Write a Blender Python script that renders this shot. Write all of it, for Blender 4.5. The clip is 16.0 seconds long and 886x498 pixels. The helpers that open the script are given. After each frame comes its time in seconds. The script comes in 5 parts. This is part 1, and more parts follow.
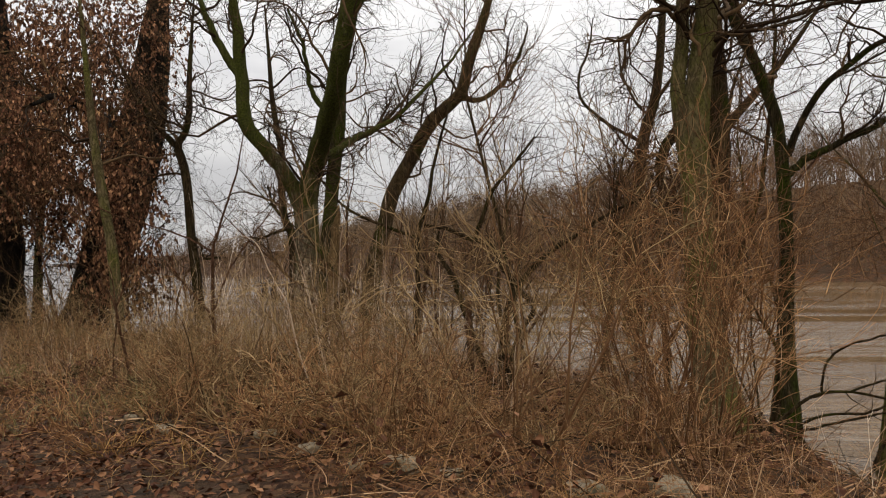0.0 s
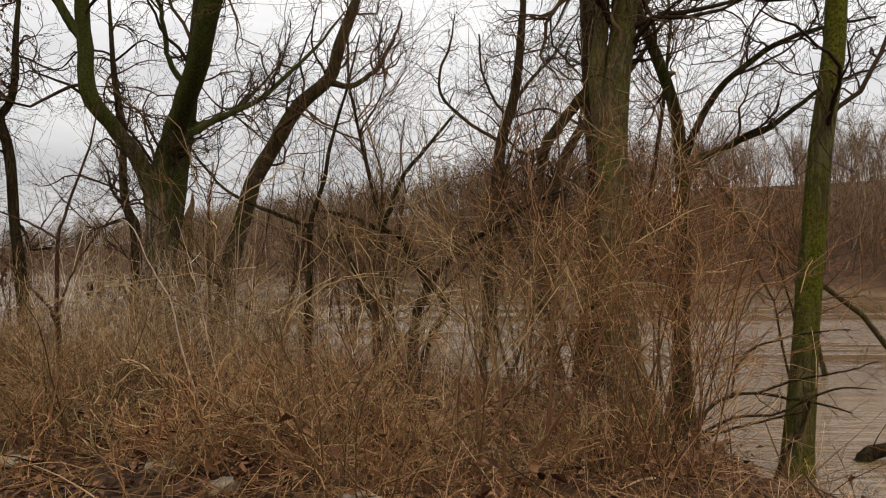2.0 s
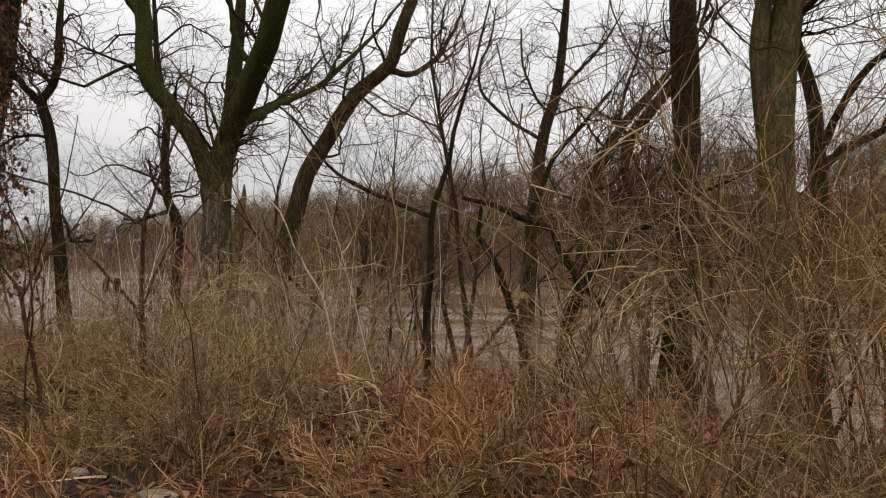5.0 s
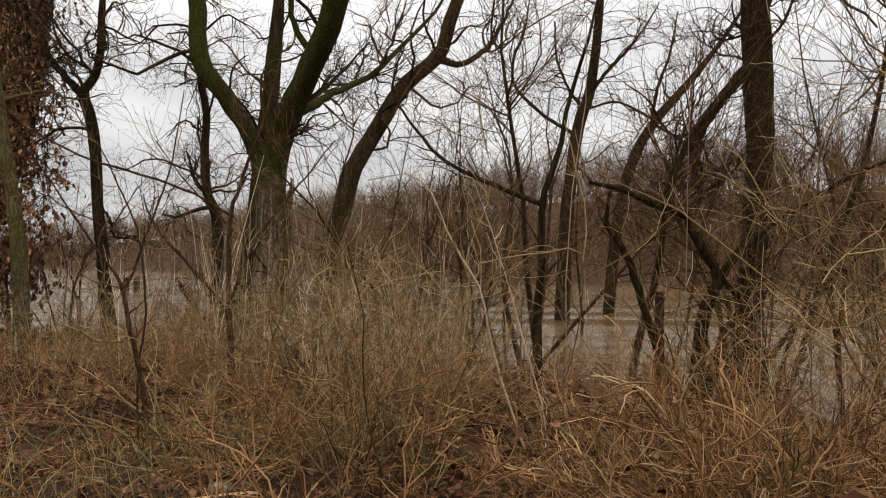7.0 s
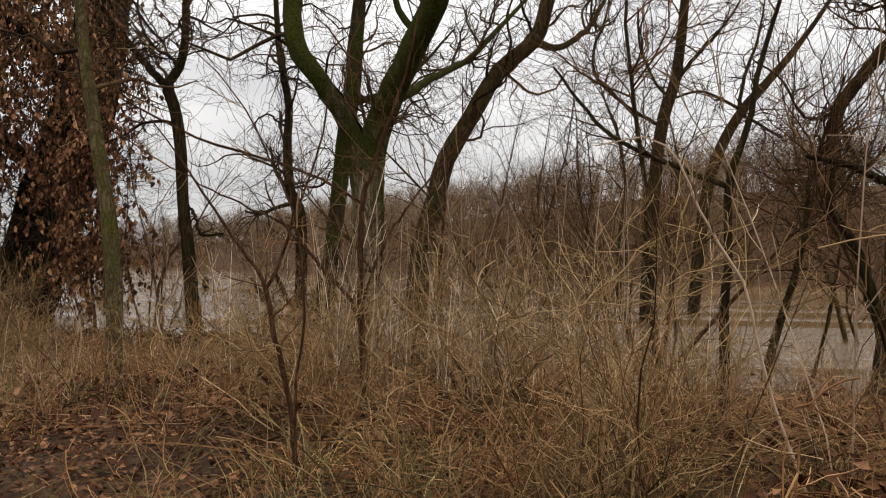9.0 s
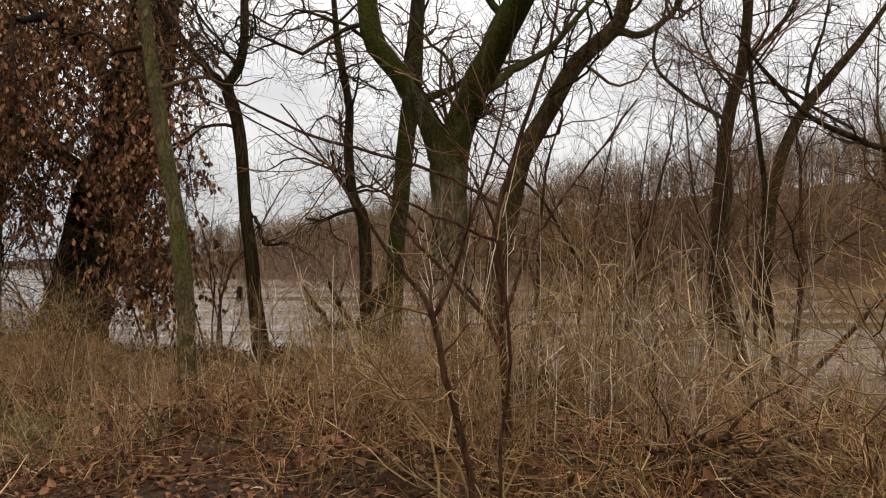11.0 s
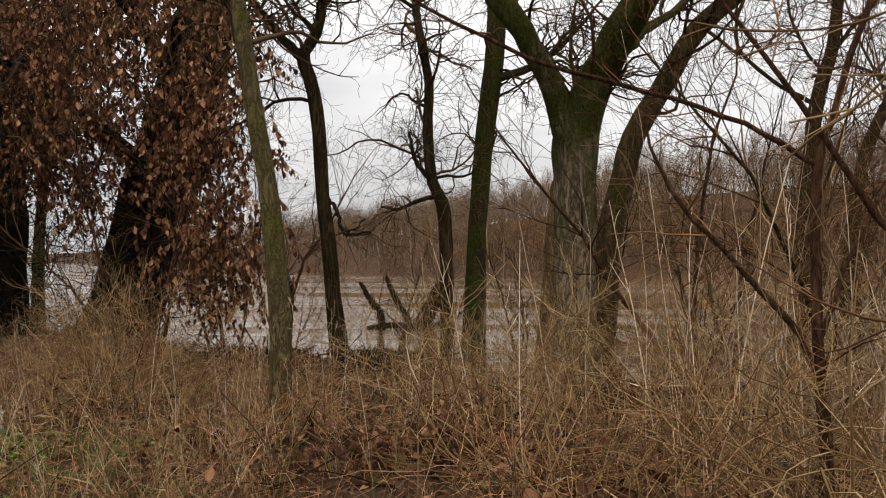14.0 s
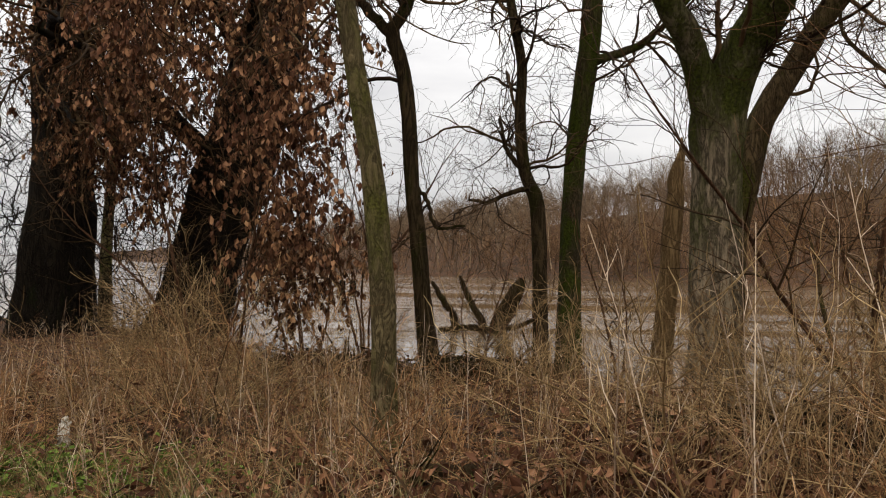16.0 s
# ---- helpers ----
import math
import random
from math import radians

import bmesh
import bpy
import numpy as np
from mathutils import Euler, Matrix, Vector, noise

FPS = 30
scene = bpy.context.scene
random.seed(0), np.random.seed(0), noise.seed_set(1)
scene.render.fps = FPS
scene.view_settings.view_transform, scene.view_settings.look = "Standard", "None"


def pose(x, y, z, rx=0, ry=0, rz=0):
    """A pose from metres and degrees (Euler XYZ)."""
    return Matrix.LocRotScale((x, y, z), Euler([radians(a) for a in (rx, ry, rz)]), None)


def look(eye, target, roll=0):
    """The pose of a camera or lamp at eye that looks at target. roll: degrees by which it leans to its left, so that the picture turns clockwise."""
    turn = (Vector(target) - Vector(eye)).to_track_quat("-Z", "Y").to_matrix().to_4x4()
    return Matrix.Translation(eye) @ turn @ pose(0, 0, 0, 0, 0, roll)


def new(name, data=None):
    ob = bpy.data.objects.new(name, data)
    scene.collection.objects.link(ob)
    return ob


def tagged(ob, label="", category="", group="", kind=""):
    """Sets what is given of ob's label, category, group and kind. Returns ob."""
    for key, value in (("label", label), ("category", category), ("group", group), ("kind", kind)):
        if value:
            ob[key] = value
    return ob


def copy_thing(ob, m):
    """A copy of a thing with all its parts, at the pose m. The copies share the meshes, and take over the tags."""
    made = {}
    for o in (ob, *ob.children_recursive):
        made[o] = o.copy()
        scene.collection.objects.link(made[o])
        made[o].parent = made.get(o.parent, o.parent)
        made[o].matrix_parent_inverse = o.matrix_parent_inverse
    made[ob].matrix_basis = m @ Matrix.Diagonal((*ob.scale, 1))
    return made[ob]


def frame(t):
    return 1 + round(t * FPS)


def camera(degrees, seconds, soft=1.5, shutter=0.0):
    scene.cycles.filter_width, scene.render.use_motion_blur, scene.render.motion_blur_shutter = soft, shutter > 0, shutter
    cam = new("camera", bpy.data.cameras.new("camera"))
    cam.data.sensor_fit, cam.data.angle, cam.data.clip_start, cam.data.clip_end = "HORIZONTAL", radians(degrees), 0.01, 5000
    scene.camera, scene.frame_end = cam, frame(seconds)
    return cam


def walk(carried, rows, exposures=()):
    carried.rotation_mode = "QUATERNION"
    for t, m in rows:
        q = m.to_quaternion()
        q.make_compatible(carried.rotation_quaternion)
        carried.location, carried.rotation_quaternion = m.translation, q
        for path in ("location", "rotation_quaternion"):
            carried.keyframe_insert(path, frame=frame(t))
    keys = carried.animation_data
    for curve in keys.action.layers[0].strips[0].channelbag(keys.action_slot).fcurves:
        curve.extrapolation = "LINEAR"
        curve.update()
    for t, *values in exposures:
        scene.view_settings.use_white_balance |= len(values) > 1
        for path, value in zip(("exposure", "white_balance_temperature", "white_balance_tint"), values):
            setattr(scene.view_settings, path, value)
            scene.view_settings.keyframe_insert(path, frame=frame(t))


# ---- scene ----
cam = camera(58.2, 16.0, soft=1.1)
PATH = [
    (0, (0.043, 0.001, 1.729), (-0.389, 1.954, 1.743), -1.1),
    (0.5, (-0.174, 0.295, 1.717), (-0.432, 2.278, 1.727), -0.9),
    (1, (-0.429, 0.539, 1.693), (-0.581, 2.533, 1.703), -0.6),
    (1.5, (-0.731, 0.799, 1.669), (-0.794, 2.798, 1.678), -0.4),
    (2, (-1.025, 1.089, 1.648), (-1.053, 3.089, 1.656), -0.1),
    (2.5, (-1.324, 1.305, 1.646), (-1.335, 3.305, 1.658), 0.5),
    (3, (-1.608, 1.515, 1.639), (-1.615, 3.515, 1.654), 0.4),
    (3.5, (-1.845, 1.761, 1.599), (-1.852, 3.76, 1.609), 0.4),
    (4, (-2.102, 2.014, 1.581), (-2.124, 4.014, 1.596), 0.7),
    (6.5, (-3.547, 2.821, 1.459), (-3.591, 4.82, 1.473), 0.7),
    (7, (-3.826, 3.05, 1.431), (-3.879, 5.049, 1.445), 0.7),
    (7.5, (-4.103, 3.321, 1.418), (-4.185, 5.319, 1.433), 0.7),
    (8, (-4.391, 3.624, 1.402), (-4.528, 5.619, 1.417), 0.6),
    (8.5, (-4.672, 3.912, 1.378), (-4.832, 5.905, 1.388), 0.6),
    (9, (-4.916, 4.21, 1.352), (-5.105, 6.201, 1.364), 0.4),
    (9.5, (-5.182, 4.494, 1.33), (-5.412, 6.48, 1.349), 0.2),
    (12, (-6.623, 5.964, 1.485), (-6.899, 7.945, 1.499), -0.8),
    (12.5, (-6.935, 6.277, 1.477), (-7.213, 8.258, 1.485), -0.7),
    (13, (-7.24, 6.563, 1.442), (-7.545, 8.539, 1.456), -0.7),
    (13.5, (-7.518, 6.851, 1.405), (-7.838, 8.825, 1.423), -0.5),
    (14, (-7.764, 7.169, 1.363), (-8.101, 9.141, 1.374), -0.4),
    (14.5, (-8.004, 7.512, 1.34), (-8.402, 9.472, 1.355), -0.5),
    (15, (-8.264, 7.843, 1.322), (-8.696, 9.796, 1.34), -0.2),
    (15.5, (-8.54, 8.148, 1.297), (-8.998, 10.095, 1.314), 0.0),
    (16, (-8.833, 8.493, 1.278), (-9.302, 10.437, 1.292), 0.2),
]
walk(cam, [(t, look(eye, target, roll)) for t, eye, target, roll in PATH], exposures=[(0.0, -0.03), (9, 0.02), (12, 0.09), (16, 0.09)])

# ---- world and light: a bright overcast winter sky ----
world = bpy.data.worlds.new("overcast")
scene.world = world
world.use_nodes = True
wn, wl = world.node_tree.nodes, world.node_tree.links
wn.clear()
w_out = wn.new("ShaderNodeOutputWorld")
w_bg = wn.new("ShaderNodeBackground")
w_sky = wn.new("ShaderNodeTexSky")
w_sky.sky_type, w_sky.sun_disc = "NISHITA", False
w_sky.sun_elevation, w_sky.sun_rotation = radians(28), radians(200)
w_co = wn.new("ShaderNodeTexCoord")
w_map = wn.new("ShaderNodeMapping")
w_map.inputs["Scale"].default_value = (1.2, 1.2, 4.5)
w_cloud = wn.new("ShaderNodeTexNoise")
w_cloud.inputs["Scale"].default_value, w_cloud.inputs["Detail"].default_value = 3.6, 8.0
w_ramp = wn.new("ShaderNodeValToRGB")
w_ramp.color_ramp.elements[0].position, w_ramp.color_ramp.elements[0].color = 0.32, (0.74, 0.73, 0.74, 1)
w_ramp.color_ramp.elements[1].position, w_ramp.color_ramp.elements[1].color = 0.66, (0.985, 0.965, 0.955, 1)
w_dim = wn.new("ShaderNodeVectorMath")
w_dim.operation = "SCALE"
w_dim.inputs["Scale"].default_value = 0.09
w_mix = wn.new("ShaderNodeMix")
w_mix.data_type = "RGBA"
w_mix.inputs["Factor"].default_value = 0.96
wl.new(w_co.outputs["Generated"], w_map.inputs["Vector"])
wl.new(w_map.outputs["Vector"], w_cloud.inputs["Vector"])
wl.new(w_cloud.outputs["Fac"], w_ramp.inputs["Fac"])
wl.new(w_sky.outputs["Color"], w_dim.inputs[0])
wl.new(w_dim.outputs["Vector"], w_mix.inputs["A"])
wl.new(w_ramp.outputs["Color"], w_mix.inputs["B"])
w_sep = wn.new("ShaderNodeSeparateXYZ")
w_rise = wn.new("ShaderNodeMath")
w_rise.operation, w_rise.use_clamp = "MULTIPLY_ADD", False
w_rise.inputs[1].default_value, w_rise.inputs[2].default_value = 1.55, 0.70
w_up = wn.new("ShaderNodeMath")
w_up.operation = "MAXIMUM"
w_up.inputs[1].default_value = 0.0
wl.new(w_co.outputs["Generated"], w_sep.inputs["Vector"])
wl.new(w_sep.outputs["Z"], w_up.inputs[0])
wl.new(w_up.outputs["Value"], w_rise.inputs[0])
wl.new(w_mix.outputs["Result"], w_bg.inputs["Color"])
wl.new(w_rise.outputs["Value"], w_bg.inputs["Strength"])
wl.new(w_bg.outputs["Background"], w_out.inputs["Surface"])

sun_data = bpy.data.lights.new("sun", "SUN")
sun_data.energy, sun_data.angle, sun_data.color = 1.5, radians(40), (1.0, 0.93, 0.82)
sun = new("sun", sun_data)
sun.matrix_world = look((8, -30, 32), (0, 0, 0))

# ---- materials ----


class Mat:
    """A node material with a principled shader and short helpers."""

    def __init__(self, name, rough=0.8, spec=0.3, metal=0.0):
        self.m = bpy.data.materials.new(name)
        self.m.use_nodes = True
        self.t = self.m.node_tree
        self.b = next(n for n in self.t.nodes if n.type == "BSDF_PRINCIPLED")
        self.b.inputs["Roughness"].default_value = rough
        self.b.inputs["Specular IOR Level"].default_value = spec
        self.b.inputs["Metallic"].default_value = metal
        self.co = self.t.nodes.new("ShaderNodeTexCoord")

    def link(self, a, b):
        self.t.links.new(a, b)

    def coords(self, scale=(1, 1, 1), which="Object"):
        n = self.t.nodes.new("ShaderNodeMapping")
        n.inputs["Scale"].default_value = scale
        self.link(self.co.outputs[which], n.inputs["Vector"])
        return n.outputs["Vector"]

    def noise(self, vec, scale, detail=4.0, rough=0.6, warp=0.0):
        n = self.t.nodes.new("ShaderNodeTexNoise")
        n.inputs["Scale"].default_value, n.inputs["Detail"].default_value = scale, detail
        n.inputs["Roughness"].default_value, n.inputs["Distortion"].default_value = rough, warp
        self.link(vec, n.inputs["Vector"])
        return n.outputs["Fac"]

    def voronoi(self, vec, scale, feature="F1", out="Distance"):
        n = self.t.nodes.new("ShaderNodeTexVoronoi")
        n.feature = feature
        n.inputs["Scale"].default_value = scale
        self.link(vec, n.inputs["Vector"])
        return n.outputs[out]

    def ramp(self, fac, stops):
        n = self.t.nodes.new("ShaderNodeValToRGB")
        e = n.color_ramp.elements
        while len(e) < len(stops):
            e.new(0.5)
        for el, (p, c) in zip(e, stops):
            el.position = p
            el.color = (*c, 1) if len(c) == 3 else c
        self.link(fac, n.inputs["Fac"])
        return n.outputs["Color"]

    def mix(self, fac, a, b, blend="MIX"):
        n = self.t.nodes.new("ShaderNodeMix")
        n.data_type, n.blend_type = "RGBA", blend
        for sock, v in (("Factor", fac), ("A", a), ("B", b)):
            s = n.inputs[sock]
            if isinstance(v, (int, float)):
                s.default_value = v
            elif isinstance(v, tuple):
                s.default_value = (*v, 1)
            else:
                self.link(v, s)
        return n.outputs["Result"]

    def random(self, island=True):
        if island:
            return self.t.nodes.new("ShaderNodeNewGeometry").outputs["Random Per Island"]
        return self.t.nodes.new("ShaderNodeObjectInfo").outputs["Random"]

    def color(self, sock):
        if isinstance(sock, tuple):
            self.b.inputs["Base Color"].default_value = (*sock, 1)
        else:
            self.link(sock, self.b.inputs["Base Color"])
        return self

    def bump(self, height, strength=0.5, distance=0.02):
        n = self.t.nodes.new("ShaderNodeBump")
        n.inputs["Strength"].default_value, n.inputs["Distance"].default_value = strength, distance
        self.link(height, n.inputs["Height"])
        self.link(n.outputs["Normal"], self.b.inputs["Normal"])
        return self


def bark(name, dark, light, moss, moss_at=0.55, ridge=14.0, moss_rise=0.0, plate=0.17):
    """Furrowed bark with patches of moss; moss_rise: how much more moss grows for each metre up the trunk."""
    k = Mat(name, rough=0.95, spec=0.04)
    v = k.coords((ridge, ridge, ridge * plate))
    deep = k.noise(v, 0.55, 5.0, 0.6, 0.9)
    fold = k.t.nodes.new("ShaderNodeMath")
    fold.operation = "SUBTRACT"
    fold.inputs[1].default_value = 0.5
    k.link(deep, fold.inputs[0])
    away = k.t.nodes.new("ShaderNodeMath")
    away.operation = "ABSOLUTE"
    k.link(fold.outputs["Value"], away.inputs[0])
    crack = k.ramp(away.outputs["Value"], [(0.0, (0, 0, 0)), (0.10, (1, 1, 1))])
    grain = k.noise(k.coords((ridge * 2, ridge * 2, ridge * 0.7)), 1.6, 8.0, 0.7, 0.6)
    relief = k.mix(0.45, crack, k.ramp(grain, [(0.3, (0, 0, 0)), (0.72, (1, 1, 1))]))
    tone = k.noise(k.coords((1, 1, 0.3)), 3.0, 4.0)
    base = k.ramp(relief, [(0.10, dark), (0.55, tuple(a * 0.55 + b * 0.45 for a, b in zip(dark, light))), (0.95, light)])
    base = k.mix(k.ramp(tone, [(0.35, (0, 0, 0)), (0.7, (0.6, 0.6, 0.6))]), base, tuple((a + b) * 0.3 for a, b in zip(dark, light)))
    patch = k.noise(k.coords((1, 1, 0.45)), 1.9, 6.0, 0.62)
    if moss_rise:
        sep = k.t.nodes.new("ShaderNodeSeparateXYZ")
        k.link(k.co.outputs["Object"], sep.inputs["Vector"])
        add = k.t.nodes.new("ShaderNodeMath")
        add.operation = "MULTIPLY_ADD"
        add.inputs[1].default_value = moss_rise
        k.link(sep.outputs["Z"], add.inputs[0])
        k.link(patch, add.inputs[2])
        patch = add.outputs["Value"]
    mossy = k.ramp(patch, [(moss_at, (0, 0, 0)), (min(1.0, moss_at + 0.18), (0.9, 0.9, 0.9))])
    mosscol = k.ramp(k.noise(k.coords((1, 1, 1)), 26.0, 5.0), [(0.35, tuple(c * 0.25 for c in moss)), (0.68, moss)])
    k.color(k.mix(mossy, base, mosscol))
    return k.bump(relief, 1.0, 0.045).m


def stems(name, a, b, c, rough=0.75, olive=0.0):
    """Stalks, twigs and leaves: each piece has its own tone; olive: how far whole patches turn greyish olive."""
    k = Mat(name, rough=rough, spec=0.06)
    tone = k.ramp(k.random(), [(0.0, tuple(x * 0.55 for x in a)), (0.45, tuple((x + y) * 0.45 for x, y in zip(a, b))), (0.82, tuple((x + y) * 0.5 for x, y in zip(b, c))), (1.0, tuple(x * 1.3 for x in c))])
    if olive:
        patch = k.noise(k.coords((1, 1, 1)), 0.35, 3.0)
        grey = k.mix(1.0, tone, (0.84, 0.98, 0.80), "MULTIPLY")
        tone = k.mix(k.ramp(patch, [(0.42, (0, 0, 0)), (0.58, (olive, olive, olive))]), tone, grey)
    spot = k.noise(k.coords((1, 1, 1)), 9.0, 3.0)
    k.color(k.mix(k.ramp(spot, [(0.35, (0, 0, 0)), (0.75, (0.45, 0.45, 0.45))]), tone, tuple(x * 0.5 for x in a)))
    return k.m


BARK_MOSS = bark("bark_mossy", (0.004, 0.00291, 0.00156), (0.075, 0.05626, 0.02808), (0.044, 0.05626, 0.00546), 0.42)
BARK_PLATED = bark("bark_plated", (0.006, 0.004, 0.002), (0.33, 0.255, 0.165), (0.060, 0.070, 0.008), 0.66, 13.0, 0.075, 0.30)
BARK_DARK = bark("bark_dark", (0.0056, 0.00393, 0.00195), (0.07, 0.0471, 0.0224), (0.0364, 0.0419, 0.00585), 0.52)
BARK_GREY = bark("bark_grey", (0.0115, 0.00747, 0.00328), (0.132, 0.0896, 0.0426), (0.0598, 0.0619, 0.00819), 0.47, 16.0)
BARK_GREEN = bark("bark_algae", (0.034, 0.025, 0.011), (0.235, 0.180, 0.090), (0.140, 0.140, 0.026), 0.46, 18.0, 0.0, 0.34)
BARK_YELLOW = bark("bark_yellow_moss", (0.030, 0.024, 0.008), (0.150, 0.125, 0.050), (0.150, 0.150, 0.016), 0.40, 18.0)
CUT_WOOD = bark("fresh_cut_wood", (0.20, 0.11, 0.06), (0.52, 0.34, 0.20), (0.30, 0.18, 0.10), 0.70, 40.0)
BARK_BROWN = bark("bark_brown", (0.032, 0.015, 0.008), (0.165, 0.084, 0.045), (0.085, 0.055, 0.024), 0.66, 30.0)
OCHRE_WOOD = bark("ochre_deadwood", (0.060, 0.034, 0.012), (0.30, 0.195, 0.090), (0.16, 0.115, 0.040), 0.60, 22.0)
DEADWOOD = bark("deadwood", (0.030, 0.016, 0.007), (0.21, 0.130, 0.062), (0.06, 0.046, 0.018), 0.60, 22.0)
# Near-black bark for the great trunks, their vines and the river posts.
BARK_BLACK = bark("bark_near_black", (0.003, 0.002, 0.0015), (0.024, 0.018, 0.012), (0.016, 0.020, 0.006), 0.55, 9.0)
TWIG = stems("twig_brown", (0.026, 0.0150, 0.0070), (0.056, 0.033, 0.015), (0.105, 0.064, 0.030))
TWIG_OLIVE = stems("twig_olive", (0.128, 0.075, 0.031), (0.252, 0.154, 0.068), (0.385, 0.264, 0.138), olive=0.28)
TWIG_RED = stems("twig_reddish", (0.138, 0.060, 0.024), (0.285, 0.140, 0.058), (0.420, 0.248, 0.118), olive=0.25)
STEM_RED = stems("stem_red_brown", (0.050, 0.023, 0.010), (0.118, 0.057, 0.024), (0.215, 0.118, 0.052))
STRAW = stems("dry_stalk", (0.165, 0.080, 0.038), (0.320, 0.172, 0.084), (0.480, 0.315, 0.185), olive=0.25)
STRAW_PALE = stems("pale_stalk", (0.26, 0.175, 0.115), (0.42, 0.300, 0.205), (0.58, 0.46, 0.335))
GRASS_DRY = stems("dry_grass", (0.143, 0.068, 0.0213), (0.261, 0.134, 0.0453), (0.456, 0.28, 0.107), olive=0.2)
GRASS_GREEN = stems("green_herb", (0.060, 0.100, 0.012), (0.10, 0.155, 0.022), (0.16, 0.21, 0.045))
LEAF = stems("dead_leaf", (0.050, 0.019, 0.010), (0.125, 0.052, 0.025), (0.225, 0.115, 0.058), 0.6)
LEAF_HANG = stems("hanging_leaf", (0.058, 0.023, 0.012), (0.178, 0.074, 0.037), (0.360, 0.190, 0.100), 0.6, olive=0.5)
FAR_TWIG = stems("far_twig", (0.124, 0.083, 0.050), (0.186, 0.129, 0.080), (0.258, 0.186, 0.118))
FAR_RED = stems("far_undergrowth", (0.106, 0.059, 0.030), (0.165, 0.096, 0.049), (0.235, 0.146, 0.079))

k = Mat("leafy_soil", rough=0.95, spec=0.1)
v = k.coords((1, 1, 1))
cells = k.voronoi(v, 15.0, "F1", "Color")
sep = k.t.nodes.new("ShaderNodeSeparateColor")
k.link(cells, sep.inputs["Color"])
leafy = k.ramp(sep.outputs["Red"], [(0.0, (0.024, 0.011, 0.006)), (0.5, (0.075, 0.034, 0.017)), (1.0, (0.165, 0.090, 0.045))])
soil = k.ramp(k.noise(v, 24.0, 6.0), [(0.3, (0.020, 0.014, 0.009)), (0.7, (0.070, 0.048, 0.030))])
k.color(k.mix(k.ramp(k.noise(v, 1.1, 5.0), [(0.36, (0, 0, 0)), (0.62, (1, 1, 1))]), soil, leafy))
k.bump(k.noise(v, 18.0, 8.0, 0.7), 1.0, 0.06)
GROUND = k.m

k = Mat("muddy_river", rough=0.04, spec=0.85)
k.b.inputs["IOR"].default_value = 1.33
k.color(k.ramp(k.noise(k.coords((0.05, 0.22, 1)), 1.0, 4.0), [(0.3, (0.125, 0.078, 0.034)), (0.7, (0.185, 0.122, 0.060))]))
wave = k.noise(k.coords((0.55, 2.4, 1)), 1.0, 6.0, 0.66, 0.8)
calm = k.noise(k.coords((0.03, 0.20, 1)), 1.0, 5.0, 0.62, 0.5)
tall = k.t.nodes.new("ShaderNodeMath")
tall.operation = "MULTIPLY"
k.link(wave, tall.inputs[0])
k.link(k.ramp(calm, [(0.44, (0.06, 0.06, 0.06)), (0.60, (1, 1, 1))]), tall.inputs[1])
k.bump(tall.outputs["Value"], 0.85, 0.10)
WATER = k.m

k = Mat("weathered_wood", rough=0.85, spec=0.15)
v = k.coords((22, 22, 4))
k.color(k.ramp(k.noise(v, 1.5, 6.0), [(0.3, (0.30, 0.27, 0.22)), (0.7, (0.66, 0.62, 0.54))]))
k.bump(k.noise(v, 2.0, 6.0), 0.6, 0.02)
PALE_WOOD = k.m

k = Mat("pale_stone", rough=0.9, spec=0.2)
v = k.coords((1, 1, 1))
k.color(k.mix(k.ramp(k.noise(v, 5.0, 6.0), [(0.5, (0, 0, 0)), (0.7, (1, 1, 1))]), k.ramp(k.noise(v, 22.0), [(0.3, (0.11, 0.085, 0.055)), (0.7, (0.27, 0.22, 0.15))]), (0.05, 0.05, 0.02)))
k.bump(k.noise(v, 14.0, 8.0), 0.8, 0.03)
STONE = k.m
PLASTIC_WHITE = Mat("dirty_white_plastic", 0.45).color((0.62, 0.60, 0.56)).m
PLASTIC_BLUE = Mat("blue_plastic", 0.4).color((0.10, 0.20, 0.55)).m

# ---- geometry helpers ----
RNG = np.random.default_rng(7)


def unit(a):
    return a / np.maximum(np.linalg.norm(a, axis=-1, keepdims=True), 1e-9)


def smooth_line(pts, n):
    """A smooth line of n points through the given rows of numbers."""
    p = np.asarray(pts, float)
    q = np.vstack([2 * p[0] - p[1], p, 2 * p[-1] - p[-2]])
    s = np.linspace(0, len(p) - 1 - 1e-6, n)
    i = s.astype(int)
    f = (s - i)[:, None]
    a, b, c, d = q[i], q[i + 1], q[i + 2], q[i + 3]
    return 0.5 * (2 * b + (c - a) * f + (2 * a - 5 * b + 4 * c - d) * f**2 + (3 * b - a - 3 * c + d) * f**3)


